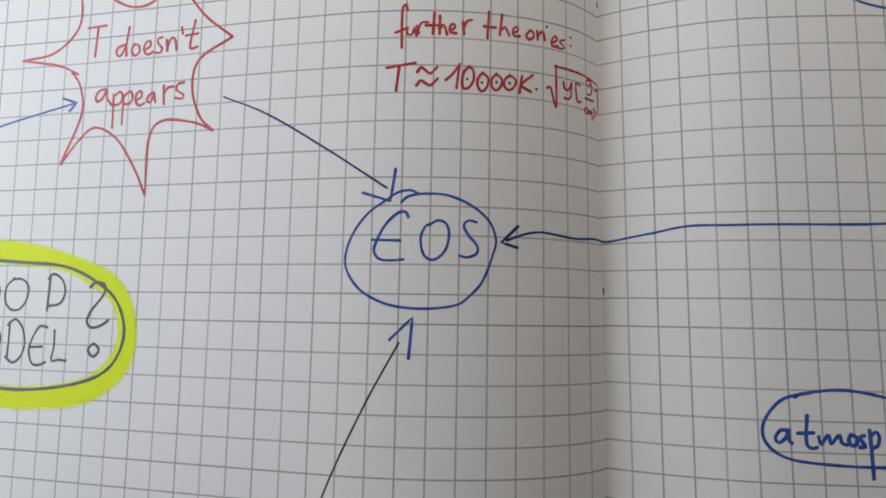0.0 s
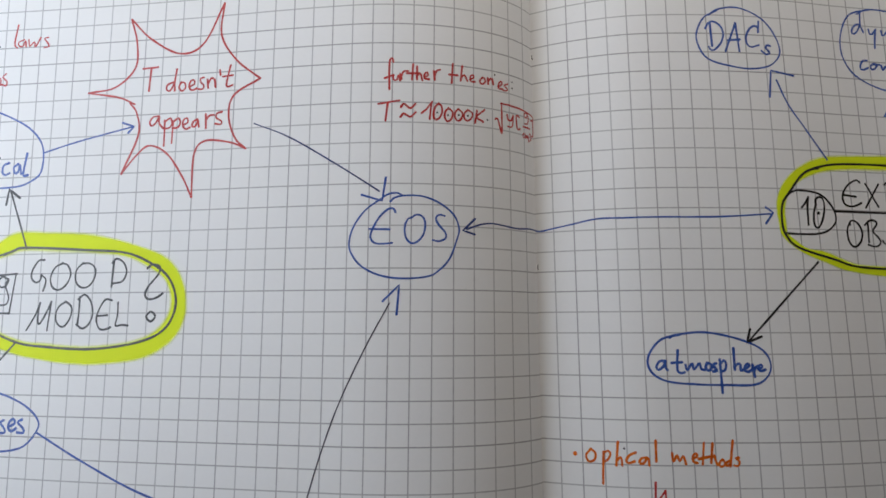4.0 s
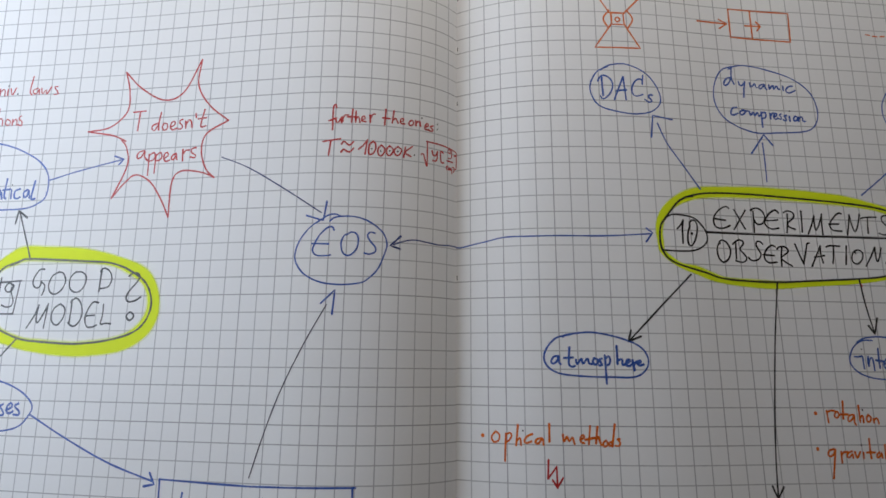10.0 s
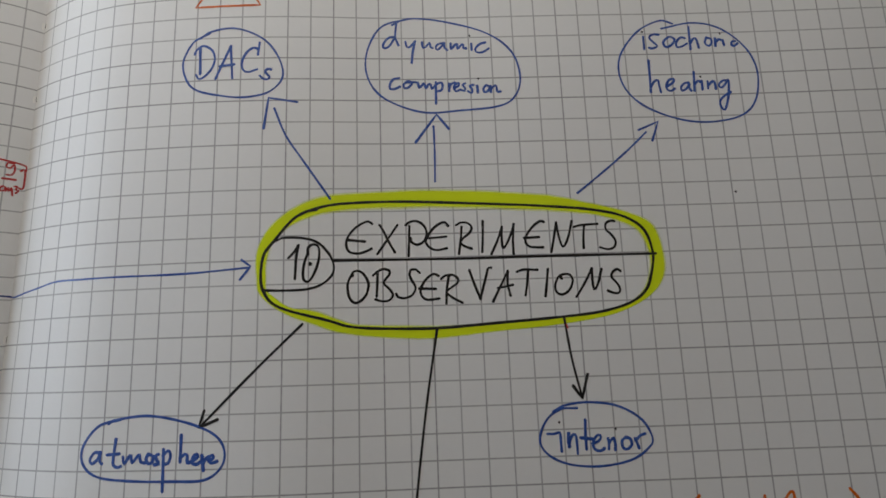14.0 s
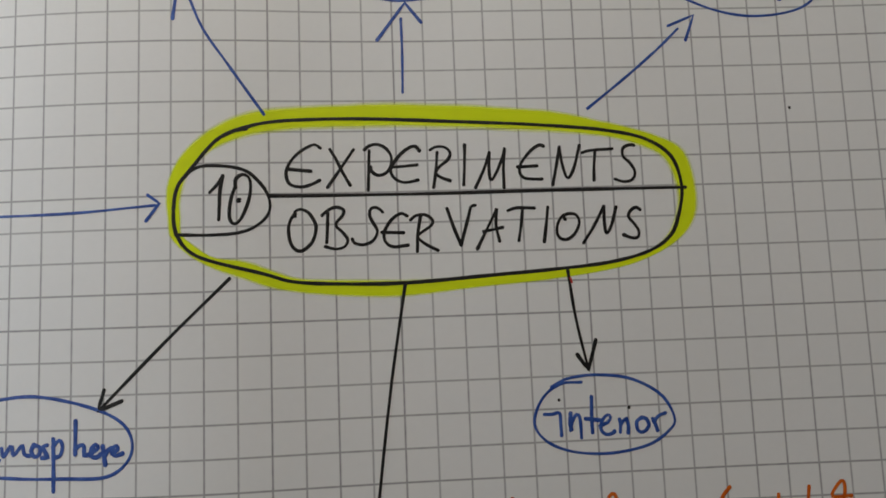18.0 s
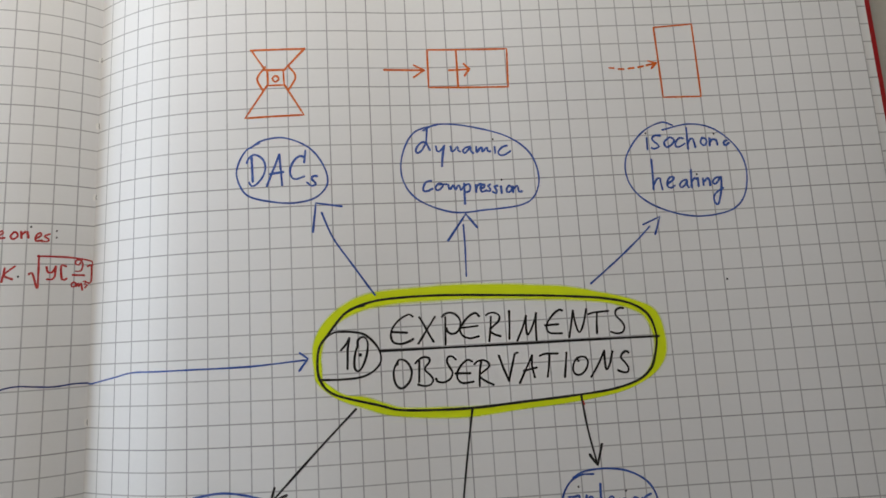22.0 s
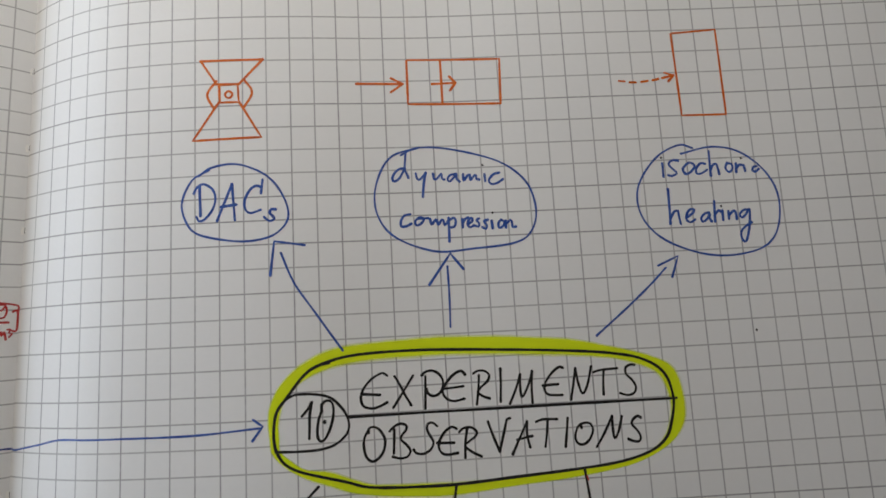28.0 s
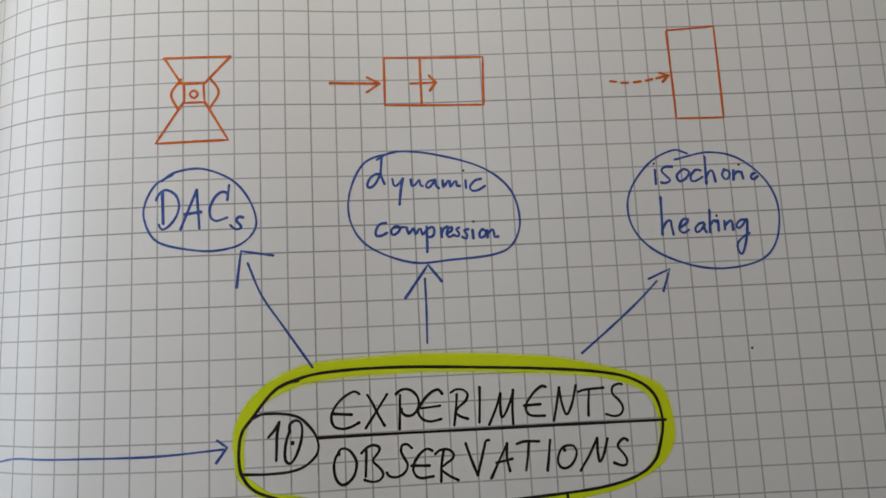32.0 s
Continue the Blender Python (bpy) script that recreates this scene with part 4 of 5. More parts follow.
note("handwritten_line", [hand("rotation", (21.17, -27.76), "0,0.60 0.04,-0.03/0,0.51 0.23,0.61 0.46,0.59", "0.55,0.54 0.43,0.33 0.55,0.21 0.71,0.33 0.66,0.54 0.53,0.54", "1.04,1.11 0.95,0.18/0.82,0.40 1.24,0.40", "1.60,0.38 1.42,0.38 1.23,0.21 1.28,0.02 1.50,0.16 1.63,0.36 1.60,-0.02 1.67,-0.15", "1.96,0.87 1.95,0", "1.96,0.19 2.11,0.34 2.17,0.23 2.15,-0.01/2.18,0.64 2.23,0.60", "2.48,0.37 2.35,0.18 2.41,0 2.57,0.04 2.64,0.24 2.50,0.36", "2.77,0.16 2.78,-0.03/2.79,0.08 2.95,0.20 3.04,0.11 3.07,-0.09"),
        hand("figures", (25.12, -27.95), "0.35,1.05 0.28,1.29 0.13,1.25 0.03,0.93 0.04,0.23 0.04,-0.62", "0,0.32 0.19,0.42 0.33,0.43 0.34,0.15/0.32,0.74 0.36,0.70", "0.94,0.42 0.71,0.40 0.58,0.25 0.68,0.12 0.85,0.25 0.90,0.42 0.79,-0.32 0.71,-0.75 0.58,-0.87 0.48,-0.70 0.39,-0.41", "1.14,0.32 1.18,0.15 1.30,0.28 1.36,0.36 1.38,0.14 1.44,-0.01", "1.76,0.44 1.77,0/1.80,0.26 1.92,0.43 2.07,0.56", "2.09,0.25 2.29,0.38 2.26,0.55 2.11,0.47 2.07,0.25 2.18,0.12 2.32,0.20", "2.59,0.54 2.44,0.46 2.56,0.28 2.60,0.15 2.41,0.11"),
        hand("(radial", (28.69, -27.89), "0.37,1.26 0.13,0.98 0,0.58 0.05,0.14 0.32,-0.11", "0.60,0.52 0.61,-0.01/0.61,0.39 0.80,0.47 1.06,0.51", "1.34,0.46 1.10,0.37 1.03,0.22 1.15,0.15 1.33,0.37 1.38,0.12 1.47,0.10", "1.92,0.97 1.79,0.05/1.83,0.35 1.63,0.27 1.52,0.12 1.63,0.02 1.81,0.18", "2.13,0.34 2.10,0.04/2.18,0.62 2.20,0.58", "2.53,0.38 2.38,0.29 2.30,0.12 2.40,0.03 2.54,0.24 2.52,0.07 2.60,0", "2.91,1.17 2.79,0.33 2.82,0.06 2.96,-0.01"),
        hand("forces)", (32.32, -27.90), "0.13,-0.09 0.24,0.39 0.41,1.01 0.38,1.31 0.21,1.22 0,0.86 0.60,0.85/0.04,0.31 0.45,0.37", "0.77,0.34 0.62,0.21 0.64,0.03 0.83,0.07 0.90,0.24 0.79,0.33", "1.07,0.30 1.06,0/1.08,0.19 1.24,0.32 1.41,0.32", "1.62,0.36 1.44,0.27 1.39,0.10 1.52,0.02 1.65,0.07", "1.68,0.13 1.88,0.22 1.85,0.33 1.71,0.22 1.69,0.05 1.83,0 1.95,0.07", "2.28,0.28 2.11,0.24 2.26,0.08 2.29,-0.06 2.08,-0.02", "2.60,1.36 2.87,0.99 2.93,0.55 2.77,-0.02")], ORANGE,
     "orange handwritten line reading rotation figures (radial forces)", bullet=(20.5, -27.3), width=0.078, group="orange notes")
note("handwritten_line", [hand("gravitational", (20.93, -29.69), "0.38,0.47 0.11,0.41 0,0.22 0.13,0.09 0.36,0.25 0.46,0.48 0.30,-0.32 0.15,-1.03", "0.79,0.34 0.77,-0.24/0.81,0.19 0.95,0.31 1.16,0.32", "1.44,0.36 1.21,0.27 1.11,0.08 1.25,0.03 1.45,0.22 1.47,0.02", "1.61,0.31 1.71,0.02 1.93,0.32", "2.12,0.29 2.10,0/2.05,0.68 2.09,0.64", "2.57,1.01 2.54,0.38 2.56,-0.01/2.33,0.29 2.82,0.29", "3.09,0.31 2.93,0.17 2.94,0.02 3.12,0.11 3.21,0.28 3.23,0.01", "3.47,0.69 3.42,-0.04", "3.44,0.15 3.62,0.26 3.68,-0.03/3.73,0.76 3.77,0.73", "4.03,0.48 3.89,0.28 3.99,0.18 4.17,0.32 4.14,0.47 4.03,0.47", "4.39,0.37 4.38,0.12/4.39,0.24 4.56,0.39 4.65,0.26 4.66,0.09", "5.03,0.30 4.81,0.26 4.73,0.11 4.89,0.06 5.05,0.25 5.04,-0.05", "5.35,0.98 5.22,0.49 5.24,0.08"),
        hand("field", (27.13, -29.71), "0.42,1.06 0.24,1.10 0.06,0.87 0.02,0.28 0.03,-0.45", "0,0.26 0.31,0.30 0.31,0.03/0.28,0.58 0.30,0.55", "0.50,0.22 0.73,0.31 0.77,0.50 0.60,0.48 0.49,0.17 0.58,0.02 0.77,0.06", "1.18,0.99 1.04,0", "1.86,1.12 1.60,-0.07/1.66,0.28 1.37,0.19 1.29,0.04 1.44,-0.06 1.63,0.08"),
        hand("measurements", (29.90, -29.60), "0,0.46 0,0 0.23,0.40 0.35,0.42 0.32,0.03 0.54,0.39 0.64,0.34 0.65,0.03", "0.87,0.14 1.25,0.32 1.24,0.46 0.96,0.39 0.84,-0.01 1.07,-0.19 1.25,-0.10", "1.73,0.25 1.50,0.16 1.50,-0.01 1.74,0.10 1.76,0.25 1.80,-0.04", "2.17,0.35 1.91,0.24 2.11,0.04 2.18,-0.15 1.91,-0.22", "2.35,0.18 2.35,0.02 2.55,0.14 2.64,0.17 2.66,0.01", "2.77,0.17 2.78,-0.02/2.80,0.08 2.92,0.17", "2.99,0.06 3.20,0.18 3.13,0.28 2.99,0.06 3.14,-0.04", "3.30,0.25 3.31,0 3.48,0.24 3.54,0.24 3.55,-0.01 3.72,0.23 3.77,0.23 3.79,0.01", "3.86,0.13 4.05,0.29 3.96,0.37 3.86,0.13 4.03,0.03", "4.14,0.22 4.13,0.02/4.16,0.17 4.33,0.28 4.37,0.06", "4.68,0.86 4.57,0.11/4.43,0.36 4.81,0.44", "4.98,0.51 4.80,0.39 4.98,0.24 5.03,0.16 4.80,0.13")], ORANGE,
     "orange handwritten line reading gravitational field measurements", bullet=(20.35, -29.2), width=0.078, group="orange notes")
note("handwritten_line", [hand("optical", (2.15, -28.99), "0.23,0.63 0,0.34 0.12,0.07 0.38,0.16 0.43,0.46 0.23,0.63", "0.80,0.52 0.75,-0.22 0.72,-0.88/0.79,0.47 1.00,0.58 1.10,0.43 0.96,0.18 0.77,0.08", "1.45,0.99 1.34,-0.05", "1.37,0.15 1.53,0.32 1.59,0.21 1.60,-0.04/1.72,0.71 1.74,0.68", "2.21,0.54 1.94,0.42 1.78,0.17 1.90,0.07 2.15,0.15", "2.71,0.34 2.46,0.29 2.37,0.12 2.53,0.06 2.76,0.32 2.80,0", "3.14,1.08 3.12,0.18"),
        hand("methods", (6.00, -28.96), "0,0.51 0.04,0.14 0.22,0.42 0.33,0.15 0.50,0.39 0.61,0.04", "0.92,0.26 1.13,0.37 1.09,0.50 0.95,0.40 0.94,0.16 1.12,0.08", "1.48,0.97 1.37,0.02/1.21,0.26 1.69,0.36", "1.87,0.93 1.76,0.09/1.77,0.27 1.92,0.42 1.96,0.22 2.04,0", "2.29,0.23 2.13,0.08 2.20,-0.09 2.38,0.01 2.34,0.20 2.28,0.22", "2.81,1.06 2.63,-0.06/2.64,0.18 2.45,0.09 2.47,-0.06 2.63,0.04", "3.03,0.31 2.90,0.29 3.06,0.14 2.98,-0.05 2.81,-0.03")], ORANGE,
     "orange handwritten line reading optical methods", bullet=(1.66, -28.6), width=0.078, group="orange notes")
note("handwritten_line", [("space", (2.4, -32.73), (4.95, -32.64), 0.52), ("μissions", (5.8, -32.63), (9.2, -32.6), 0.5)], ORANGE,
     "orange handwritten line reading space missions", bullet=(1.32, -32.3), width=0.078, group="orange notes")
tagged(pen("zigzag_arrow", [[(5.19, -29.75), (5.14, -30.70)], [(5.14, -30.70), (5.61, -30.09)], [(5.61, -30.09), (5.62, -31.14)], [(5.37, -30.77), (5.62, -31.14)], [(5.62, -31.14), (5.92, -30.66)]], RED, None, 0.065), "red ink zigzag arrow under the orange note", "arrow")
ion = thing("circle_mark", mid((33.3, -30.9)), "orange ink circle with a bar in it", "drawing")
pen("ring", [{"pts": [(33.3, -30.45), (32.85, -30.9), (33.3, -31.35), (33.75, -30.9)], "closed": True}], ORANGE, ion, 0.06)
pen("bar", [[(33.05, -30.9), (33.55, -30.9)]], ORANGE, ion, 0.06)

# ---- left page ----
STAR = ((-21.88, -6.86), (-20.71, -8.0), (-19.08, -8.89), (-17.8, -8.44), (-16.78, -6.36)), ((-16.78, -6.36), (-16.85, -8.05), (-16.0, -9.42), (-14.67, -10.51)), \
    ((-14.67, -10.51), (-16.01, -11.27), (-16.25, -12.36), (-15.85, -13.5), (-15.28, -14.05)), ((-15.28, -14.05), (-16.15, -13.69), (-17.46, -13.56), (-18.0, -14.26), (-18.01, -16.38)), \
    ((-18.01, -16.38), (-18.57, -15.31), (-19.45, -14.13), (-20.44, -13.66), (-21.14, -14.15), (-21.89, -15.06)), ((-21.89, -15.06), (-21.1, -13.1), (-21.25, -11.95), (-21.66, -11.37)), \
    ((-21.4, -11.45), (-22.3, -11.05), (-24.03, -10.72)), ((-24.03, -10.72), (-22.53, -10.48), (-21.5, -9.5), (-21.5, -8.15), (-21.88, -6.86))
star = thing("starburst", mid((-19, -11)), "red ink starburst outline reading T doesn't appears", "drawing")
pen("outline", [list(s) for s in STAR], RED, star, 0.07)
pen_word(hand("T", (-21.06, -10.78), "0,1.20 0.81,1.24/0.45,1.14 0.39,0"), RED, star, 0.065)
pen_word(hand("doesn't", (-19.69, -10.84), "0.50,1.12 0.42,0.46 0.44,0/0.36,0.44 0.03,0.32 0,0.07 0.19,0 0.40,0.37", "0.77,0.41 0.67,0.17 0.82,-0.05 1.02,0.09 0.97,0.36 0.80,0.41", "1.24,0.14 1.50,0.29 1.45,0.50 1.27,0.42 1.22,0.14 1.39,-0.05 1.63,0.04", "2.00,0.59 1.82,0.54 1.84,0.35 2.02,0.16 1.94,-0.02 1.75,-0.01", "2.20,0.46 2.25,0.03/2.25,0.25 2.41,0.53 2.58,0.43 2.65,0.05", "2.84,0.91 2.89,0.66", "3.41,1.12 3.24,0.24 3.30,0.02 3.56,0.08/3.02,0.56 3.56,0.60"), RED, star, 0.068)
pen_word(hand("appears", (-20.50, -12.90), "0.47,0.76 0.16,0.71 0,0.47 0.09,0.27 0.32,0.40 0.50,0.75 0.51,0.39 0.73,0.12", "0.81,0.50 0.83,-0.22 0.84,-0.81/0.82,0.44 1.11,0.61 1.22,0.36 1.10,0.13 0.83,0.08", "1.28,0.45 1.26,-0.18 1.26,-0.69/1.29,0.42 1.55,0.59 1.67,0.34 1.54,0.11 1.27,0.10", "1.84,0.22 2.07,0.35 2.02,0.57 1.84,0.48 1.81,0.19 1.98,0 2.20,0.08", "2.57,0.48 2.38,0.37 2.31,0.17 2.44,0.10 2.59,0.30 2.60,0.48 2.68,0.09", "3.02,0.70 3.06,-0.01/3.04,0.40 3.21,0.63 3.45,0.65", "3.87,0.78 3.63,0.73 3.59,0.50 3.89,0.30 3.84,0.15 3.56,0.20"), RED, star, 0.068)

bubble("oval_bubble", [(-7.99, -16.89), (-7.78, -16.71), (-7.29, -16.61), (-6.47, -16.64), (-5.66, -16.95), (-5.0, -17.48), (-4.74, -18.13), (-4.85, -18.67), (-5.19, -19.56), (-5.69, -20.12), (-6.17, -20.4), (-7.29, -20.51), (-8.42, -20.37), (-9.32, -19.92), (-9.82, -19.27), (-9.89, -18.7), (-9.67, -18.01), (-9.18, -17.32), (-8.6, -16.88), (-8.11, -16.56), (-7.7, -16.49), (-7.41, -16.61)],
       BLUE, "blue ink oval bubble reading EOS", group="bubbles of the diagram")
eos = bpy.data.objects["oval_bubble.005"]
pen_word(hand("EOS", (-8.96, -18.85), "1.21,1.44 1.12,1.61 0.86,1.58 0.45,1.19 0.16,0.65 0.06,0.27 0.25,0 0.63,-0.05 1.08,-0.01/0,0.65 0.94,0.63", "1.94,1.16 2.20,1.33 2.50,1.23 2.61,0.86 2.51,0.36 2.21,0.03 1.94,0 1.72,0.24 1.65,0.72 1.79,1.10 1.99,1.22", "3.53,1.30 3.26,1.35 3.11,1.15 3.28,0.83 3.56,0.51 3.57,0.24 3.26,0.09 2.97,0.14"), BLUE, eos, 0.066)
arrow([(-14.87, -12.82), (-13.08, -13.58), (-10.9, -14.87), (-8.53, -16.4)], [[(-9.35, -16.57), (-8.38, -16.87), (-8.23, -15.76)]], BLUE, "slate-blue ink arrow from the starburst to EOS", shaft_ink=SLATE, shaft_width=0.05)
arrow([(-0.23, -17.88), (-0.8, -17.86), (-1.62, -17.93), (-2.44, -17.86), (-3.05, -17.80), (-3.63, -17.88), (-4.35, -18.14)], [[(-3.97, -17.65), (-4.55, -18.22), (-3.98, -18.38)]], NAVY, "dark blue ink arrow from the fold to EOS")
arrow([(-11.67, -30.74), (-10.98, -28.38), (-10.18, -26.14), (-9.05, -23.69), (-7.96, -21.65)], [[(-8.28, -21.56), (-7.52, -20.81), (-7.62, -22.15)]], BLUE, "long thin dark arrow with blue head running to EOS", shaft_ink=VIOLET_BLACK, shaft_width=0.044)

note("handwritten_line", [hand("further", (-8.37, -10.89), "0.40,0.88 0.35,1.07 0.24,0.98 0.21,0.50 0.23,-0.50/0,0.05 0.42,0.21", "0.39,0.21 0.43,-0.03 0.59,-0.02 0.66,0.21 0.74,-0.06", "0.74,0.28 0.81,0.02/0.80,0.16 0.90,0.40 1.12,0.43", "1.36,0.77 1.31,0/1.07,0.31 1.68,0.32", "1.55,0.67 1.55,0.01/1.54,0.19 1.71,0.32 1.81,-0.01", "1.91,0.15 2.09,0.25 2.04,0.40 1.92,0.31 1.92,0.09 2.13,0.05", "2.37,0.48 2.41,0.03/2.40,0.27 2.52,0.52 2.67,0.57"),
        hand("theories:", (-5.24, -10.78), "0.17,0.82 0.12,-0.17/0,0.26 0.41,0.25", "0.65,0.76 0.57,0/0.59,0.15 0.75,0.31 0.84,0.18 0.92,0.02", "1.05,0.11 1.24,0.24 1.21,0.37 1.07,0.27 1.10,0.03 1.31,0.03", "1.71,0.31 1.56,0.10 1.68,-0.04 1.87,0.12 1.79,0.30 1.70,0.31", "1.99,0.33 2.02,0.02/2.01,0.18 2.16,0.33", "2.25,0.31 2.30,0.05/2.39,0.57 2.42,0.54", "2.61,-0.01 2.82,0.16 2.76,0.29 2.61,0.13 2.61,-0.11 2.84,-0.09", "3.15,0.23 2.95,0.12 3.13,-0.02 3.09,-0.13 2.87,-0.14", "3.45,0.40 3.48,0.37/3.45,0.07 3.48,0.04")], RED, "red handwritten line reading further theories", width=0.065)
eq = note("formula", [hand("T~10000K.", (-8.65, -12.85), "0,0.72 1.00,0.89/0.44,0.76 0.35,-0.11", "1.08,0.57 1.21,0.74 1.38,0.61 1.54,0.51 1.77,0.74/1.07,0.08 1.21,0.25 1.40,0.14 1.56,0.09 1.79,0.33", "2.08,0.29 2.33,0.53 2.57,0.88/2.55,0.85 2.46,0.01", "2.90,0.81 2.72,0.62 2.65,0.26 2.71,0 2.90,0.05 3.06,0.35 3.03,0.70 2.88,0.80/2.83,0.35 2.85,0.31", "3.38,0.61 3.22,0.42 3.20,0.13 3.34,-0.07 3.53,0.10 3.58,0.42 3.38,0.61/3.36,0.25 3.39,0.22", "3.87,0.60 3.72,0.43 3.70,0.17 3.85,0 4.03,0.15 4.08,0.42 3.87,0.60/3.88,0.30 3.91,0.27", "4.36,0.60 4.19,0.44 4.16,0.20 4.32,0.05 4.52,0.19 4.59,0.45 4.36,0.60/4.36,0.31 4.38,0.28", "4.82,0.63 4.72,-0.01/5.22,0.71 4.80,0.30 5.14,0.09", "5.38,0.21 5.41,0.18")], RED, "red handwritten formula for T with a square root", width=0.07)
pen_word(hand("√", (-2.84, -13.20), "0,0.67 0.14,0.71 0.36,0 0.38,0.74 0.37,1.57/0.33,1.55 1.00,1.54 1.76,1.50 2.57,1.36 2.57,1.10"), RED, eq, 0.066)
pen_word(hand("y[]", (-2.14, -12.78), "0,0.59 0.06,0.36 0.23,0.34 0.37,0.62/0.37,0.62 0.35,0.18 0.25,0 0.05,0", "0.78,0.65 0.59,0.67 0.65,0 0.83,0.03", "1.71,0.68 1.87,0.71 1.87,-0.11 1.73,-0.15"), RED, eq, 0.066)
pen_word(hand("g-cm3", (-1.10, -13.15), "0.38,1.35 0.18,1.34 0.13,1.17 0.27,1.10 0.40,1.29 0.45,1.04 0.36,0.80 0.17,0.78", "0.05,0.59 0.52,0.59", "0.10,0.23 0,0.14 0.04,0 0.14,0.03", "0.18,0.19 0.21,0 0.28,0.19 0.33,0 0.40,0.19 0.47,-0.14", "0.51,0.28 0.63,0.29 0.56,0.14 0.68,0.10 0.58,-0.03"), RED, eq, 0.058)

GOOD = [(-27.63, -18.83), (-28.84, -19.34), (-29.59, -20.9), (-29.51, -21.94), (-28.72, -22.79), (-27.07, -23.46), (-25.52, -23.66), (-22.88, -23.77), (-20.36, -23.43), (-19.0, -22.78), (-18.49, -21.63), (-18.84, -20.47), (-19.73, -19.72), (-21.28, -19.08), (-23.54, -18.88), (-26.88, -18.69)]
good = thing("highlighted_bubble", mid((-24, -21)), "black oval bubble highlighted yellow, reading GOOD MODEL?", "drawing")
pen("outline", [GOOD + [GOOD[0], (-28.2, -19.05)]], BLACK, good, 0.085)
marker_band("highlight", [(-27.7, -19.0), (-28.9, -19.5), (-29.45, -20.9), (-29.35, -21.9), (-28.6, -22.7), (-27.0, -23.35), (-25.5, -23.55), (-22.9, -23.65), (-20.4, -23.3), (-19.2, -22.6), (-18.75, -21.6), (-19.05, -20.55), (-19.9, -19.9), (-21.3, -19.25), (-23.6, -19.0), (-26.8, -18.85)],
            [(-27.99, -23.80), (-26.77, -24.12), (-25.20, -24.38), (-23.56, -24.51), (-22.21, -24.49), (-20.54, -24.31), (-19.39, -23.93), (-18.42, -23.18), (-17.99, -22.27), (-17.97, -21.36), (-18.17, -20.59), (-18.61, -19.82), (-19.37, -19.19), (-20.77, -18.72), (-22.31, -18.30), (-23.85, -18.05), (-25.77, -17.94), (-27.71, -17.95), (-29.25, -18.94), (-29.77, -19.66), (-30.02, -20.46), (-30.07, -21.48), (-29.77, -22.38), (-29.29, -23.16), (-28.39, -23.70)], good, "broad yellow highlighter stroke")
pen_word(hand("GOOD", (-26.49, -20.79), "0.66,1.45 0.35,1.42 0.03,0.95 0,0.55 0.26,0.32 0.50,0.43 0.54,0.71/0.55,0.69 0.81,0.48 0.79,0.14 0.70,-0.10", "1.71,1.27 1.30,1.05 1.08,0.54 1.22,0.08 1.59,-0.07 1.99,0.19 2.20,0.70 2.01,1.15 1.69,1.27", "2.85,1.26 2.52,0.92 2.50,0.41 2.77,0.07 3.20,0.07 3.52,0.46 3.55,0.96 3.23,1.23 2.83,1.23", "4.57,1.40 4.53,0.79 4.50,0.06/4.47,1.24 4.69,1.44 5.09,1.23 5.27,0.78 5.08,0.33 4.55,0.21"), BLACK, good, 0.068)
pen_word(hand("MODEL", (-26.58, -22.77), "0,-0.09 0.46,0.66 0.69,1.28/0.69,1.28 0.61,0.55 0.72,0.22 1.08,0.78 1.32,1.33/1.32,1.33 1.24,0.55 1.18,-0.09", "2.14,1.33 1.74,1.05 1.62,0.55 1.81,0.17 2.13,0.11 2.44,0.55 2.47,1.05 2.14,1.33", "2.90,1.55 2.90,0.88 2.87,0.22/2.82,1.44 3.16,1.66 3.52,1.32 3.67,0.72 3.49,0.22 3.15,0 2.81,0.20", "4.66,1.38 4.31,1.40 4.01,0.94 3.89,0.44 4.07,0 4.39,-0.05 4.68,0.06/3.90,0.61 4.48,0.64", "5.01,1.26 5.03,0.66 4.95,0.14 5.27,0.17 5.61,0.14"), BLACK, good, 0.068)
pen("question_mark", [[(-20.1, -19.85), (-19.85, -19.68), (-19.45, -19.78), (-19.5, -20.15), (-20.0, -20.75), (-20.15, -21.15), (-19.95, -21.36), (-19.55, -21.3), (-19.22, -21.1)], disc((-19.77, -22.2), 0.24)], BLACK, good, 0.075)
pen("badge", [[(-29.12, -20.14), (-27.34, -20.01)], [(-28.74, -19.82), (-28.87, -21.99)], [(-28.87, -21.99), (-27.64, -22.01)], [(-27.40, -20.04), (-27.64, -22.01)]], BLACK, good, 0.065)
pen_word(hand("9", (-28.49, -21.59), "0.67,1.30 0.32,1.44 0.08,1.17 0.25,0.91 0.55,0.98 0.69,1.28 0.52,1.01 0.75,0.39 0.64,0.05 0.28,0 0,0.11"), BLACK, good, 0.07)

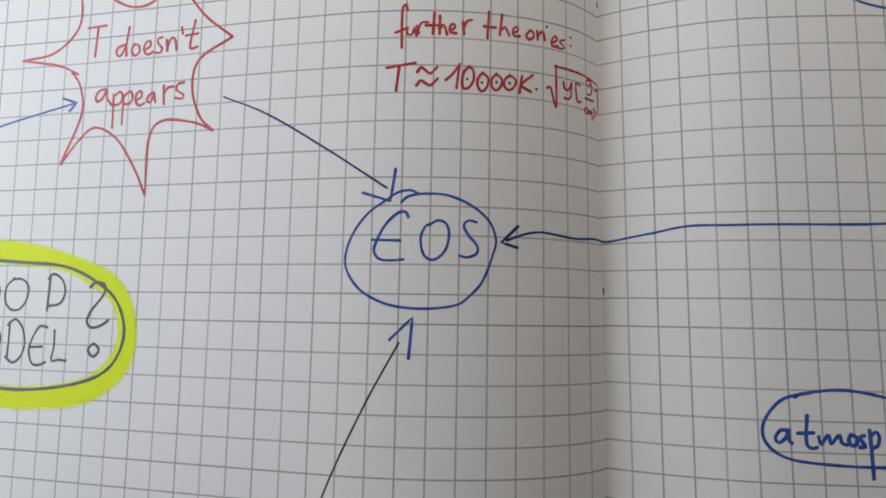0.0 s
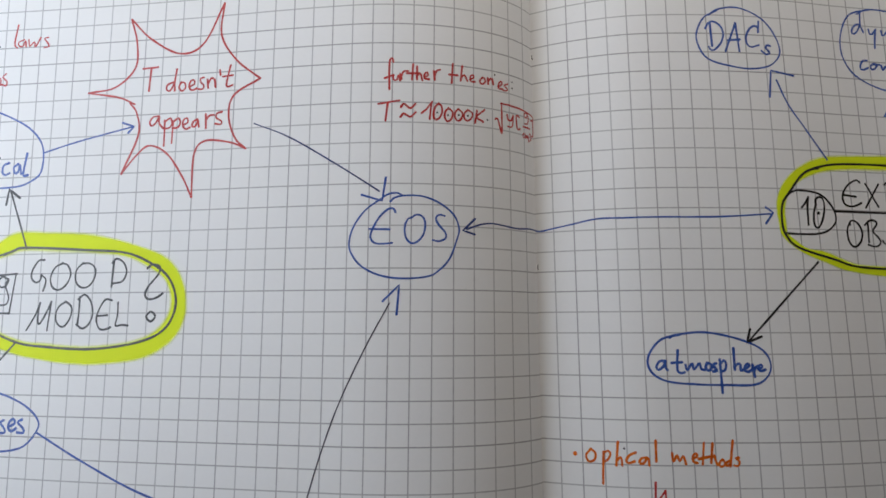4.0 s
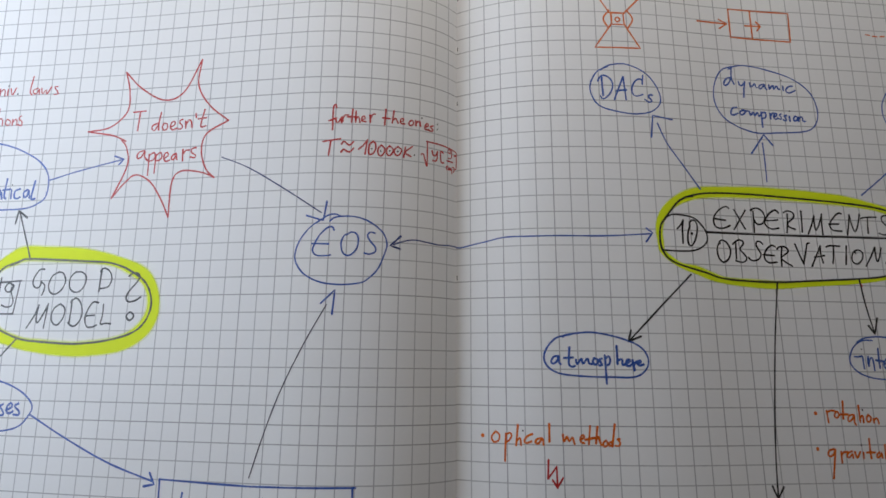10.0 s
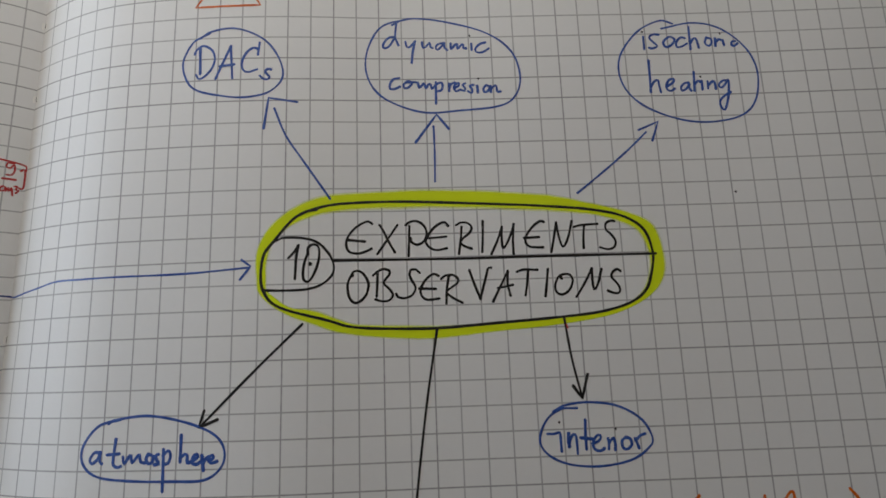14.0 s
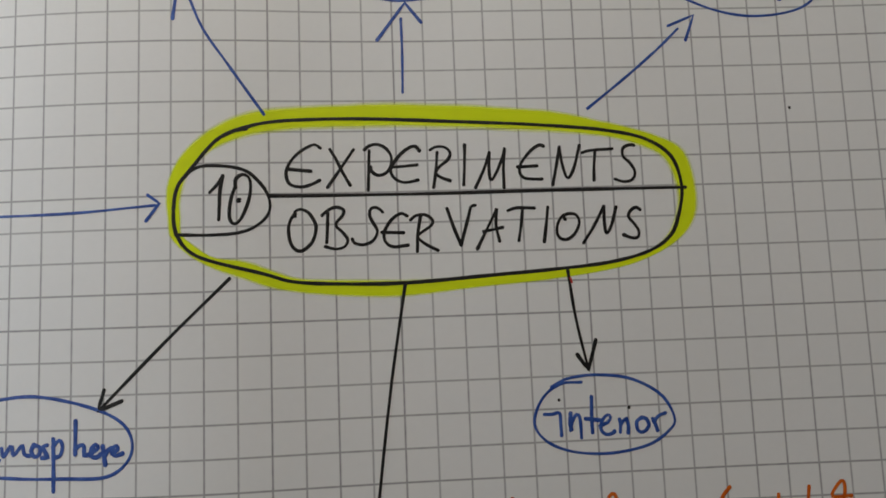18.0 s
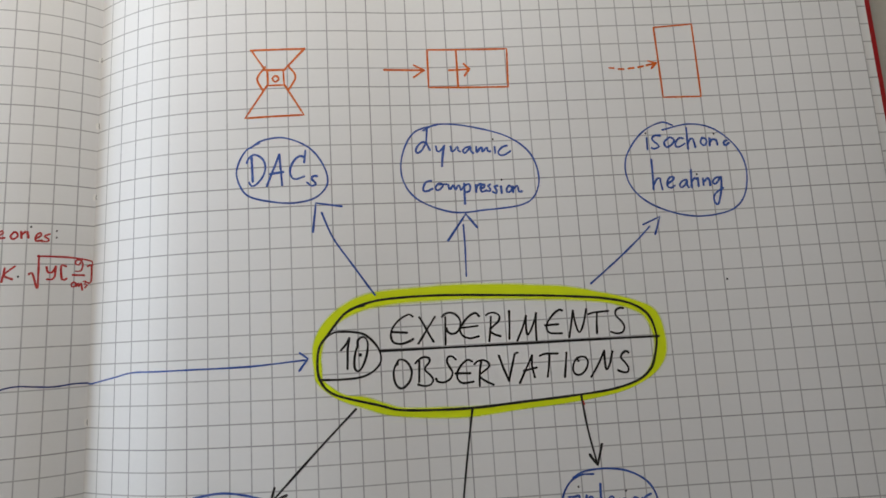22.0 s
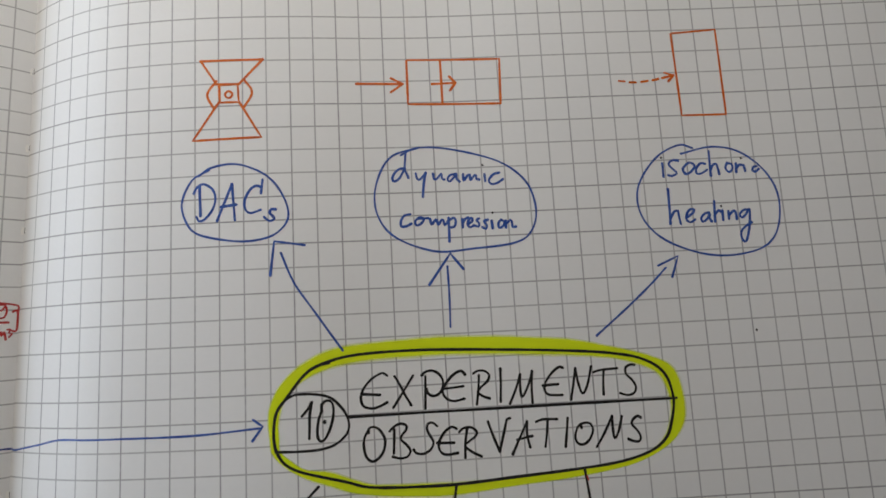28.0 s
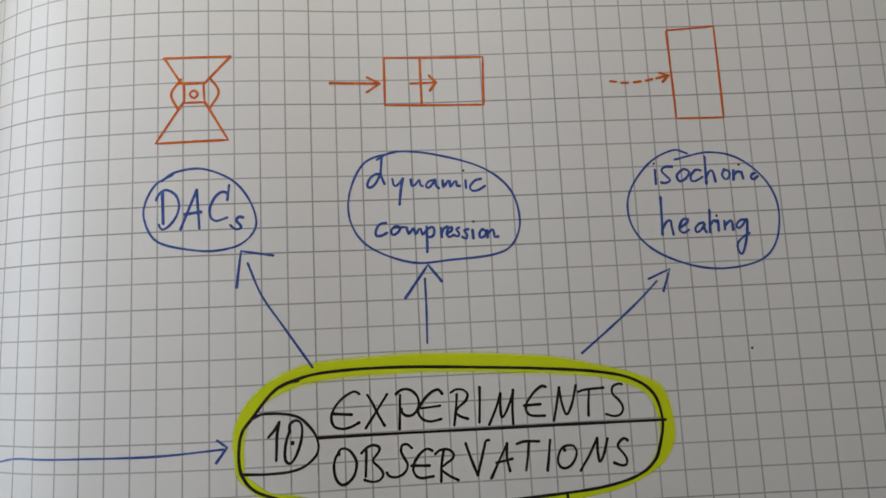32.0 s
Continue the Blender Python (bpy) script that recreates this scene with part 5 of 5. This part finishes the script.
arrow([(-26.91, -18.73), (-27.34, -17.59), (-28.07, -15.72)], [[(-28.28, -16.43), (-28.16, -15.64), (-27.52, -16.09)]], BLACK, "short black ink arrow pointing up the page", 0.07)
arrow([(-27.18, -23.5), (-28.08, -24.47), (-29.06, -25.72)], [[(-29.08, -25.08), (-29.1, -25.72), (-28.36, -25.41)]], BLACK, "short black ink arrow pointing down the page", 0.07)
bubble("oval_bubble", [(-36.5, -11.9), (-35.3, -11.2), (-33.76, -11.04), (-31.85, -11.06), (-30.33, -11.19), (-28.78, -11.64), (-27.2, -12.48), (-26.42, -13.46), (-26.39, -14.7), (-26.89, -15.22), (-27.96, -15.53), (-30.59, -15.51), (-33.67, -15.25), (-36.0, -14.8), (-36.9, -13.5), (-36.5, -11.9)],
       BLUE, "blue ink oval bubble reading fully mathematical", [hand("fully", (-34.72, -12.82), "0.81,1.25 0.59,1.44 0.36,1.14 0.25,0.41 0.19,-0.19/0,0.54 0.52,0.59", "0.64,0.47 0.61,0.16 0.76,0.02 1.03,0.28 1.16,0.52 1.14,0.15 1.26,0.03", "1.78,1.38 1.62,0.51 1.68,0.02 1.88,0", "2.39,1.37 2.23,0.38 2.24,0.01 2.47,0.01", "2.68,0.43 2.77,0.18 3.03,0.18 3.28,0.50/3.28,0.50 3.02,-0.24 2.82,-0.78"),
        hand("mathematical", (-34.59, -14.82), "0,0.70 0.11,0.12 0.35,0.60 0.54,0.11 0.72,0.74 0.91,0.68 1.07,0.05", "1.58,0.70 1.27,0.58 1.20,0.28 1.40,0.04 1.63,0.28 1.70,0.70 1.73,0.22 1.89,0", "2.24,1.23 2.11,0.33 2.21,0.03 2.35,0.09/1.84,0.69 2.45,0.75", "2.83,1.16 2.77,0.02/2.80,0.32 2.96,0.62 3.12,0.56 3.18,0.02", "3.32,0.31 3.56,0.45 3.47,0.67 3.31,0.49 3.34,0.14 3.61,0.05", "3.74,0.55 3.80,0.07 3.94,0.48 4.05,0.54 4.10,0.07 4.24,0.48 4.38,0.54 4.46,0.05", "4.90,0.53 4.63,0.42 4.63,0.12 4.83,0.06 4.98,0.41 5.09,-0.01", "5.32,1.26 5.23,0.17 5.36,-0.01/5.09,0.53 5.61,0.58", "5.71,0.52 5.73,-0.01/5.74,0.86 5.77,0.83", "6.29,0.57 5.99,0.45 5.95,0.10 6.12,-0.05 6.36,0.04", "6.83,0.50 6.60,0.33 6.67,0.03 6.86,0.09 6.94,0.46 7.04,-0.03", "7.31,1.03 7.17,0.14 7.20,-0.12 7.41,-0.10")], width=0.07, group="bubbles of the diagram")
arrow([(-26.32, -13.78), (-24.4, -13.27), (-21.39, -12.62)], [[(-21.99, -12.4), (-21.35, -12.62), (-21.65, -12.93)]], BLUE, "blue ink arrow to the red starburst", 0.058)
bubble("oval_bubble", [(-35.4, -26.3), (-34.0, -25.75), (-32.22, -25.66), (-30.11, -25.7), (-28.2, -25.88), (-26.45, -26.47), (-25.51, -27.24), (-25.65, -27.88), (-26.37, -28.54), (-27.82, -28.79), (-29.73, -28.68), (-31.85, -28.61), (-34.3, -28.4), (-35.6, -27.4), (-35.4, -26.3)],
       BLUE, "blue ink oval bubble reading processes", [("s", (-32.5, -28.05), (-31.9, -28.05), 0.6), hand("processes", (-30.98, -27.84), "0,0.61 0.07,-0.10 0.15,-0.87/0.03,0.45 0.35,0.73 0.57,0.52 0.41,0.24 0.10,0.12", "0.81,0.48 0.83,-0.01/0.82,0.26 1.02,0.51 1.17,0.49", "1.40,0.55 1.28,0.33 1.39,0.15 1.63,0.27 1.56,0.50 1.40,0.55", "2.52,0.81 2.14,0.74 1.96,0.41 2.07,0.14 2.34,0.21", "2.40,0.26 2.64,0.38 2.55,0.54 2.38,0.37 2.45,0.13 2.70,0.20", "3.12,0.56 2.92,0.44 3.16,0.22 3.26,-0.03 2.89,-0.09", "3.50,0.57 3.32,0.46 3.54,0.20 3.61,-0.01 3.29,-0.06", "3.79,0.26 4.14,0.43 4.07,0.65 3.84,0.50 3.79,0.21 3.98,0.06 4.23,0.19", "4.55,0.63 4.32,0.49 4.67,0.19 4.66,0 4.32,0.01")], width=0.07, group="bubbles of the diagram")
arrow([(-25.55, -27.81), (-23.06, -29.02), (-20.14, -30.26), (-17.3, -31.12)], [[(-17.75, -31.4), (-17.16, -31.28), (-17.47, -30.71)]], BLUE, "blue ink arrow to the box reading dynamical processes", 0.07)
dynb = thing("text_box", mid((-11.5, -32)), "blue ink box reading dynamical processes", "drawing", "boxes of the diagram")
pen("outline", [{"pts": [(-16.84, -31.0), (-14.11, -31.1), (-11.6, -31.17), (-5.95, -31.11)], "straight": True}, {"pts": [(-16.84, -31.0), (-16.75, -33.8)], "straight": True}, {"pts": [(-6.09, -31.11), (-6.05, -33.8)], "straight": True}, {"pts": [(-16.75, -33.8), (-6.05, -33.8)], "straight": True}], BLUE, dynb, 0.07)
pen_word(hand("dynamical", (-16.22, -32.86), "0.51,0.49 0.15,0.32 0,0.02 0.14,-0.09 0.50,0.05 0.68,0.45 0.80,1.27 0.68,0.35 0.80,-0.05", "1.18,0.45 1.16,0.24 1.35,0.16 1.59,0.41/1.59,0.41 1.47,-0.07 1.35,-0.51", "1.82,0.49 1.88,0/1.86,0.24 2.09,0.47 2.20,0.31 2.27,0.01", "2.75,0.43 2.50,0.32 2.44,0.08 2.63,0 2.79,0.29 2.80,0.44 2.89,0.02", "3.02,0.40 3.01,0.03 3.18,0.35 3.27,0.39 3.29,0.04 3.47,0.37 3.56,0.39 3.63,0.06", "3.92,0.51 3.93,0.08/3.89,0.80 3.92,0.77", "4.51,0.54 4.26,0.43 4.18,0.15 4.39,0.05 4.54,0.12", "5.00,0.48 4.79,0.33 4.83,0.10 5.00,0.20 5.06,0.46 5.10,0.07", "5.42,1.11 5.29,0.50 5.31,0.08 5.49,0"), BLUE, dynb, 0.07)
pen_word(hand("processes", (-9.55, -32.84), "0.02,0.64 0,-0.18/0.03,0.56 0.27,0.67 0.36,0.49 0.20,0.25 0.02,0.24", "0.54,0.36 0.55,0.02/0.44,0.34 0.88,0.42", "1.02,0.42 0.91,0.24 0.99,0.06 1.20,0.16 1.17,0.39 1.02,0.42", "1.61,0.36 1.45,0.26 1.40,0.07 1.56,0", "1.67,0.13 1.86,0.23 1.81,0.38 1.69,0.22 1.73,0.01 1.87,0.03", "2.20,0.33 2.04,0.23 2.18,0.10 2.12,-0.04 1.99,-0.02", "2.54,0.34 2.37,0.24 2.53,0.09 2.46,-0.06 2.34,-0.03", "2.74,0.16 2.93,0.25 2.87,0.44 2.73,0.25 2.79,0.02 2.96,0.04", "3.31,0.40 3.12,0.30 3.32,0.14 3.28,-0.02 3.11,0.01"), BLUE, dynb, 0.07)
strb = thing("text_box", mid((-31.5, -32)), "blue ink box reading structure", "drawing", "boxes of the diagram")
pen("outline", [{"pts": [(-34.2, -30.95), (-29.05, -30.97), (-29.02, -33.47), (-34.2, -33.2)], "closed": True, "straight": True}], BLUE, strb, 0.07)
pen("word", written("stru", (-33.6, -32.85), (-31.6, -32.78), 0.5, 0.06), BLUE, strb, 0.07)
pen_word(hand("cture", (-31.45, -32.72), "0.23,0.21 0.03,0.13 0,-0.07 0.19,-0.12", "0.70,1.03 0.76,-0.17", "0.79,0.09 0.93,0.36 1.02,0.29 1.04,0 1.11,0.24", "1.29,0.38 1.32,0.02/1.30,0.18 1.38,0.34 1.49,0.40", "1.61,0.23 1.84,0.47 1.73,0.62 1.62,0.35 1.73,0.05 1.96,0.06"), BLUE, strb, 0.07)
arrow([(-32.74, -19.91), (-32.64, -17.48), (-32.57, -15.61)], [[(-32.8, -16.25), (-32.55, -15.56), (-32.3, -15.95)]], RED, "red ink arrow pointing up the page", 0.06)
tagged(pen("ink_stroke", [[(-32.85, -22.6), (-32.39, -20.4), (-32.11, -19.35)], [(-32.11, -19.35), (-32.5, -20.3), (-33.0, -21.0)]], RED, None, 0.06), "red ink stroke beside the highlighted bubble", "drawing")
note("handwritten_line", [("ge", (-36.0, -7.85), (-34.78, -7.85), 0.45),
        hand("neral", (-34.67, -7.85), "0,0.38 0.07,0.03/0.05,0.19 0.24,0.40 0.39,0.24 0.47,-0.01", "0.92,0.17 1.20,0.28 1.15,0.45 0.95,0.38 0.93,0.10 1.13,0 1.33,0.09", "1.42,0.40 1.50,-0.01/1.47,0.21 1.61,0.40 1.78,0.39", "2.13,0.34 1.93,0.22 1.91,0.05 2.08,0.01 2.18,0.26 2.27,0", "2.39,1.06 2.36,0.19 2.47,0.02"),
        hand("univ.", (-31.34, -7.96), "0.01,0.49 0,0.21 0.18,0.08 0.41,0.32 0.46,0.48 0.47,0.13 0.59,0.04", "0.72,0.44 0.74,0.03/0.75,0.23 0.92,0.40 1.06,0.30 1.06,-0.01", "1.27,0.39 1.26,-0.01/1.29,0.63 1.31,0.58", "1.47,0.42 1.61,0 1.85,0.47", "2.01,0.04 2.04,0.02"),
        hand("laws", (-28.48, -8.02), "0.14,1.25 0,0.26 0.15,0", "0.54,0.43 0.24,0.31 0.23,0.13 0.46,0.06 0.62,0.36 0.66,0.04", "0.80,0.42 0.87,0.05 1.13,0.29 1.20,0 1.48,0.49", "1.92,0.48 1.70,0.43 1.90,0.18 1.98,-0.02 1.71,-0.06")], RED, "red handwritten line reading general univ. laws", width=0.06)
note("handwritten_line", [("y", (-35.0, -10.0), (-34.45, -10.0), 0.55), hand("derivations", (-33.36, -9.99), "0.45,0.49 0.07,0.37 0,0.15 0.23,0.12 0.51,0.48 0.70,1.10 0.62,1.25 0.48,0.79 0.62,0.17 0.79,0.11", "0.83,0.21 1.05,0.35 0.97,0.50 0.84,0.38 0.86,0.11 1.08,0.08", "1.21,0.40 1.22,0.04/1.22,0.24 1.43,0.46 1.56,0.41", "1.61,0.36 1.61,-0.01/1.65,0.68 1.67,0.64", "1.79,0.45 1.89,0.02 2.23,0.47", "2.60,0.37 2.35,0.32 2.35,0.07 2.57,0.09 2.65,0.37 2.74,0.04", "2.88,1.10 2.77,0.12 2.93,0/2.66,0.42 3.11,0.44", "3.19,0.36 3.20,-0.01", "3.50,0.39 3.40,0.14 3.61,-0.02 3.78,0.18 3.56,0.38", "3.91,0.34 3.90,-0.03/3.91,0.13 4.11,0.37 4.22,0.25 4.22,-0.03", "4.50,0.57 4.33,0.39 4.57,0.17 4.55,-0.08 4.31,0")], RED, "red handwritten line reading derivations", width=0.06)

# ---- beside the notebook ----
def highlighter(at, turn):
    t = thing("highlighter_pen", at, "yellow plastic highlighter pen lying on the desk", "pen")
    def body(name, y0, y1, w, h, mat, label=""):
        bm = bmesh.new()
        bmesh.ops.create_cube(bm, size=1)
        for v in bm.verts:
            v.co = Vector((v.co.x * w, (y0 + y1) / 2 + v.co.y * (y1 - y0), h / 2 + v.co.z * h))
        bmesh.ops.bevel(bm, geom=bm.edges[:], offset=min(w, h) * 0.2, segments=3, affect="EDGES")
        me = bpy.data.meshes.new(name)
        bm.to_mesh(me), bm.free()
        me.materials.append(mat)
        me.polygons.foreach_set("use_smooth", [True] * len(me.polygons))
        ob = new(name, me)
        ob.parent = t
        if label:
            tagged(ob, label=label)
    body("cap", 0.0, 0.036, 0.022, 0.0095, PEN_YELLOW, "yellow cap")
    body("barrel", 0.0363, 0.112, 0.0205, 0.0088, PEN_YELLOW)
    body("end_plug", 0.1123, 0.117, 0.016, 0.007, DARK, "black end plug")
    t.matrix_world = Matrix.Translation(at) @ pose(0, 0, 0, 0, 0, turn)
    return t


highlighter((0.2115, -0.1249, TABLE_Z + 0.0002), -68)
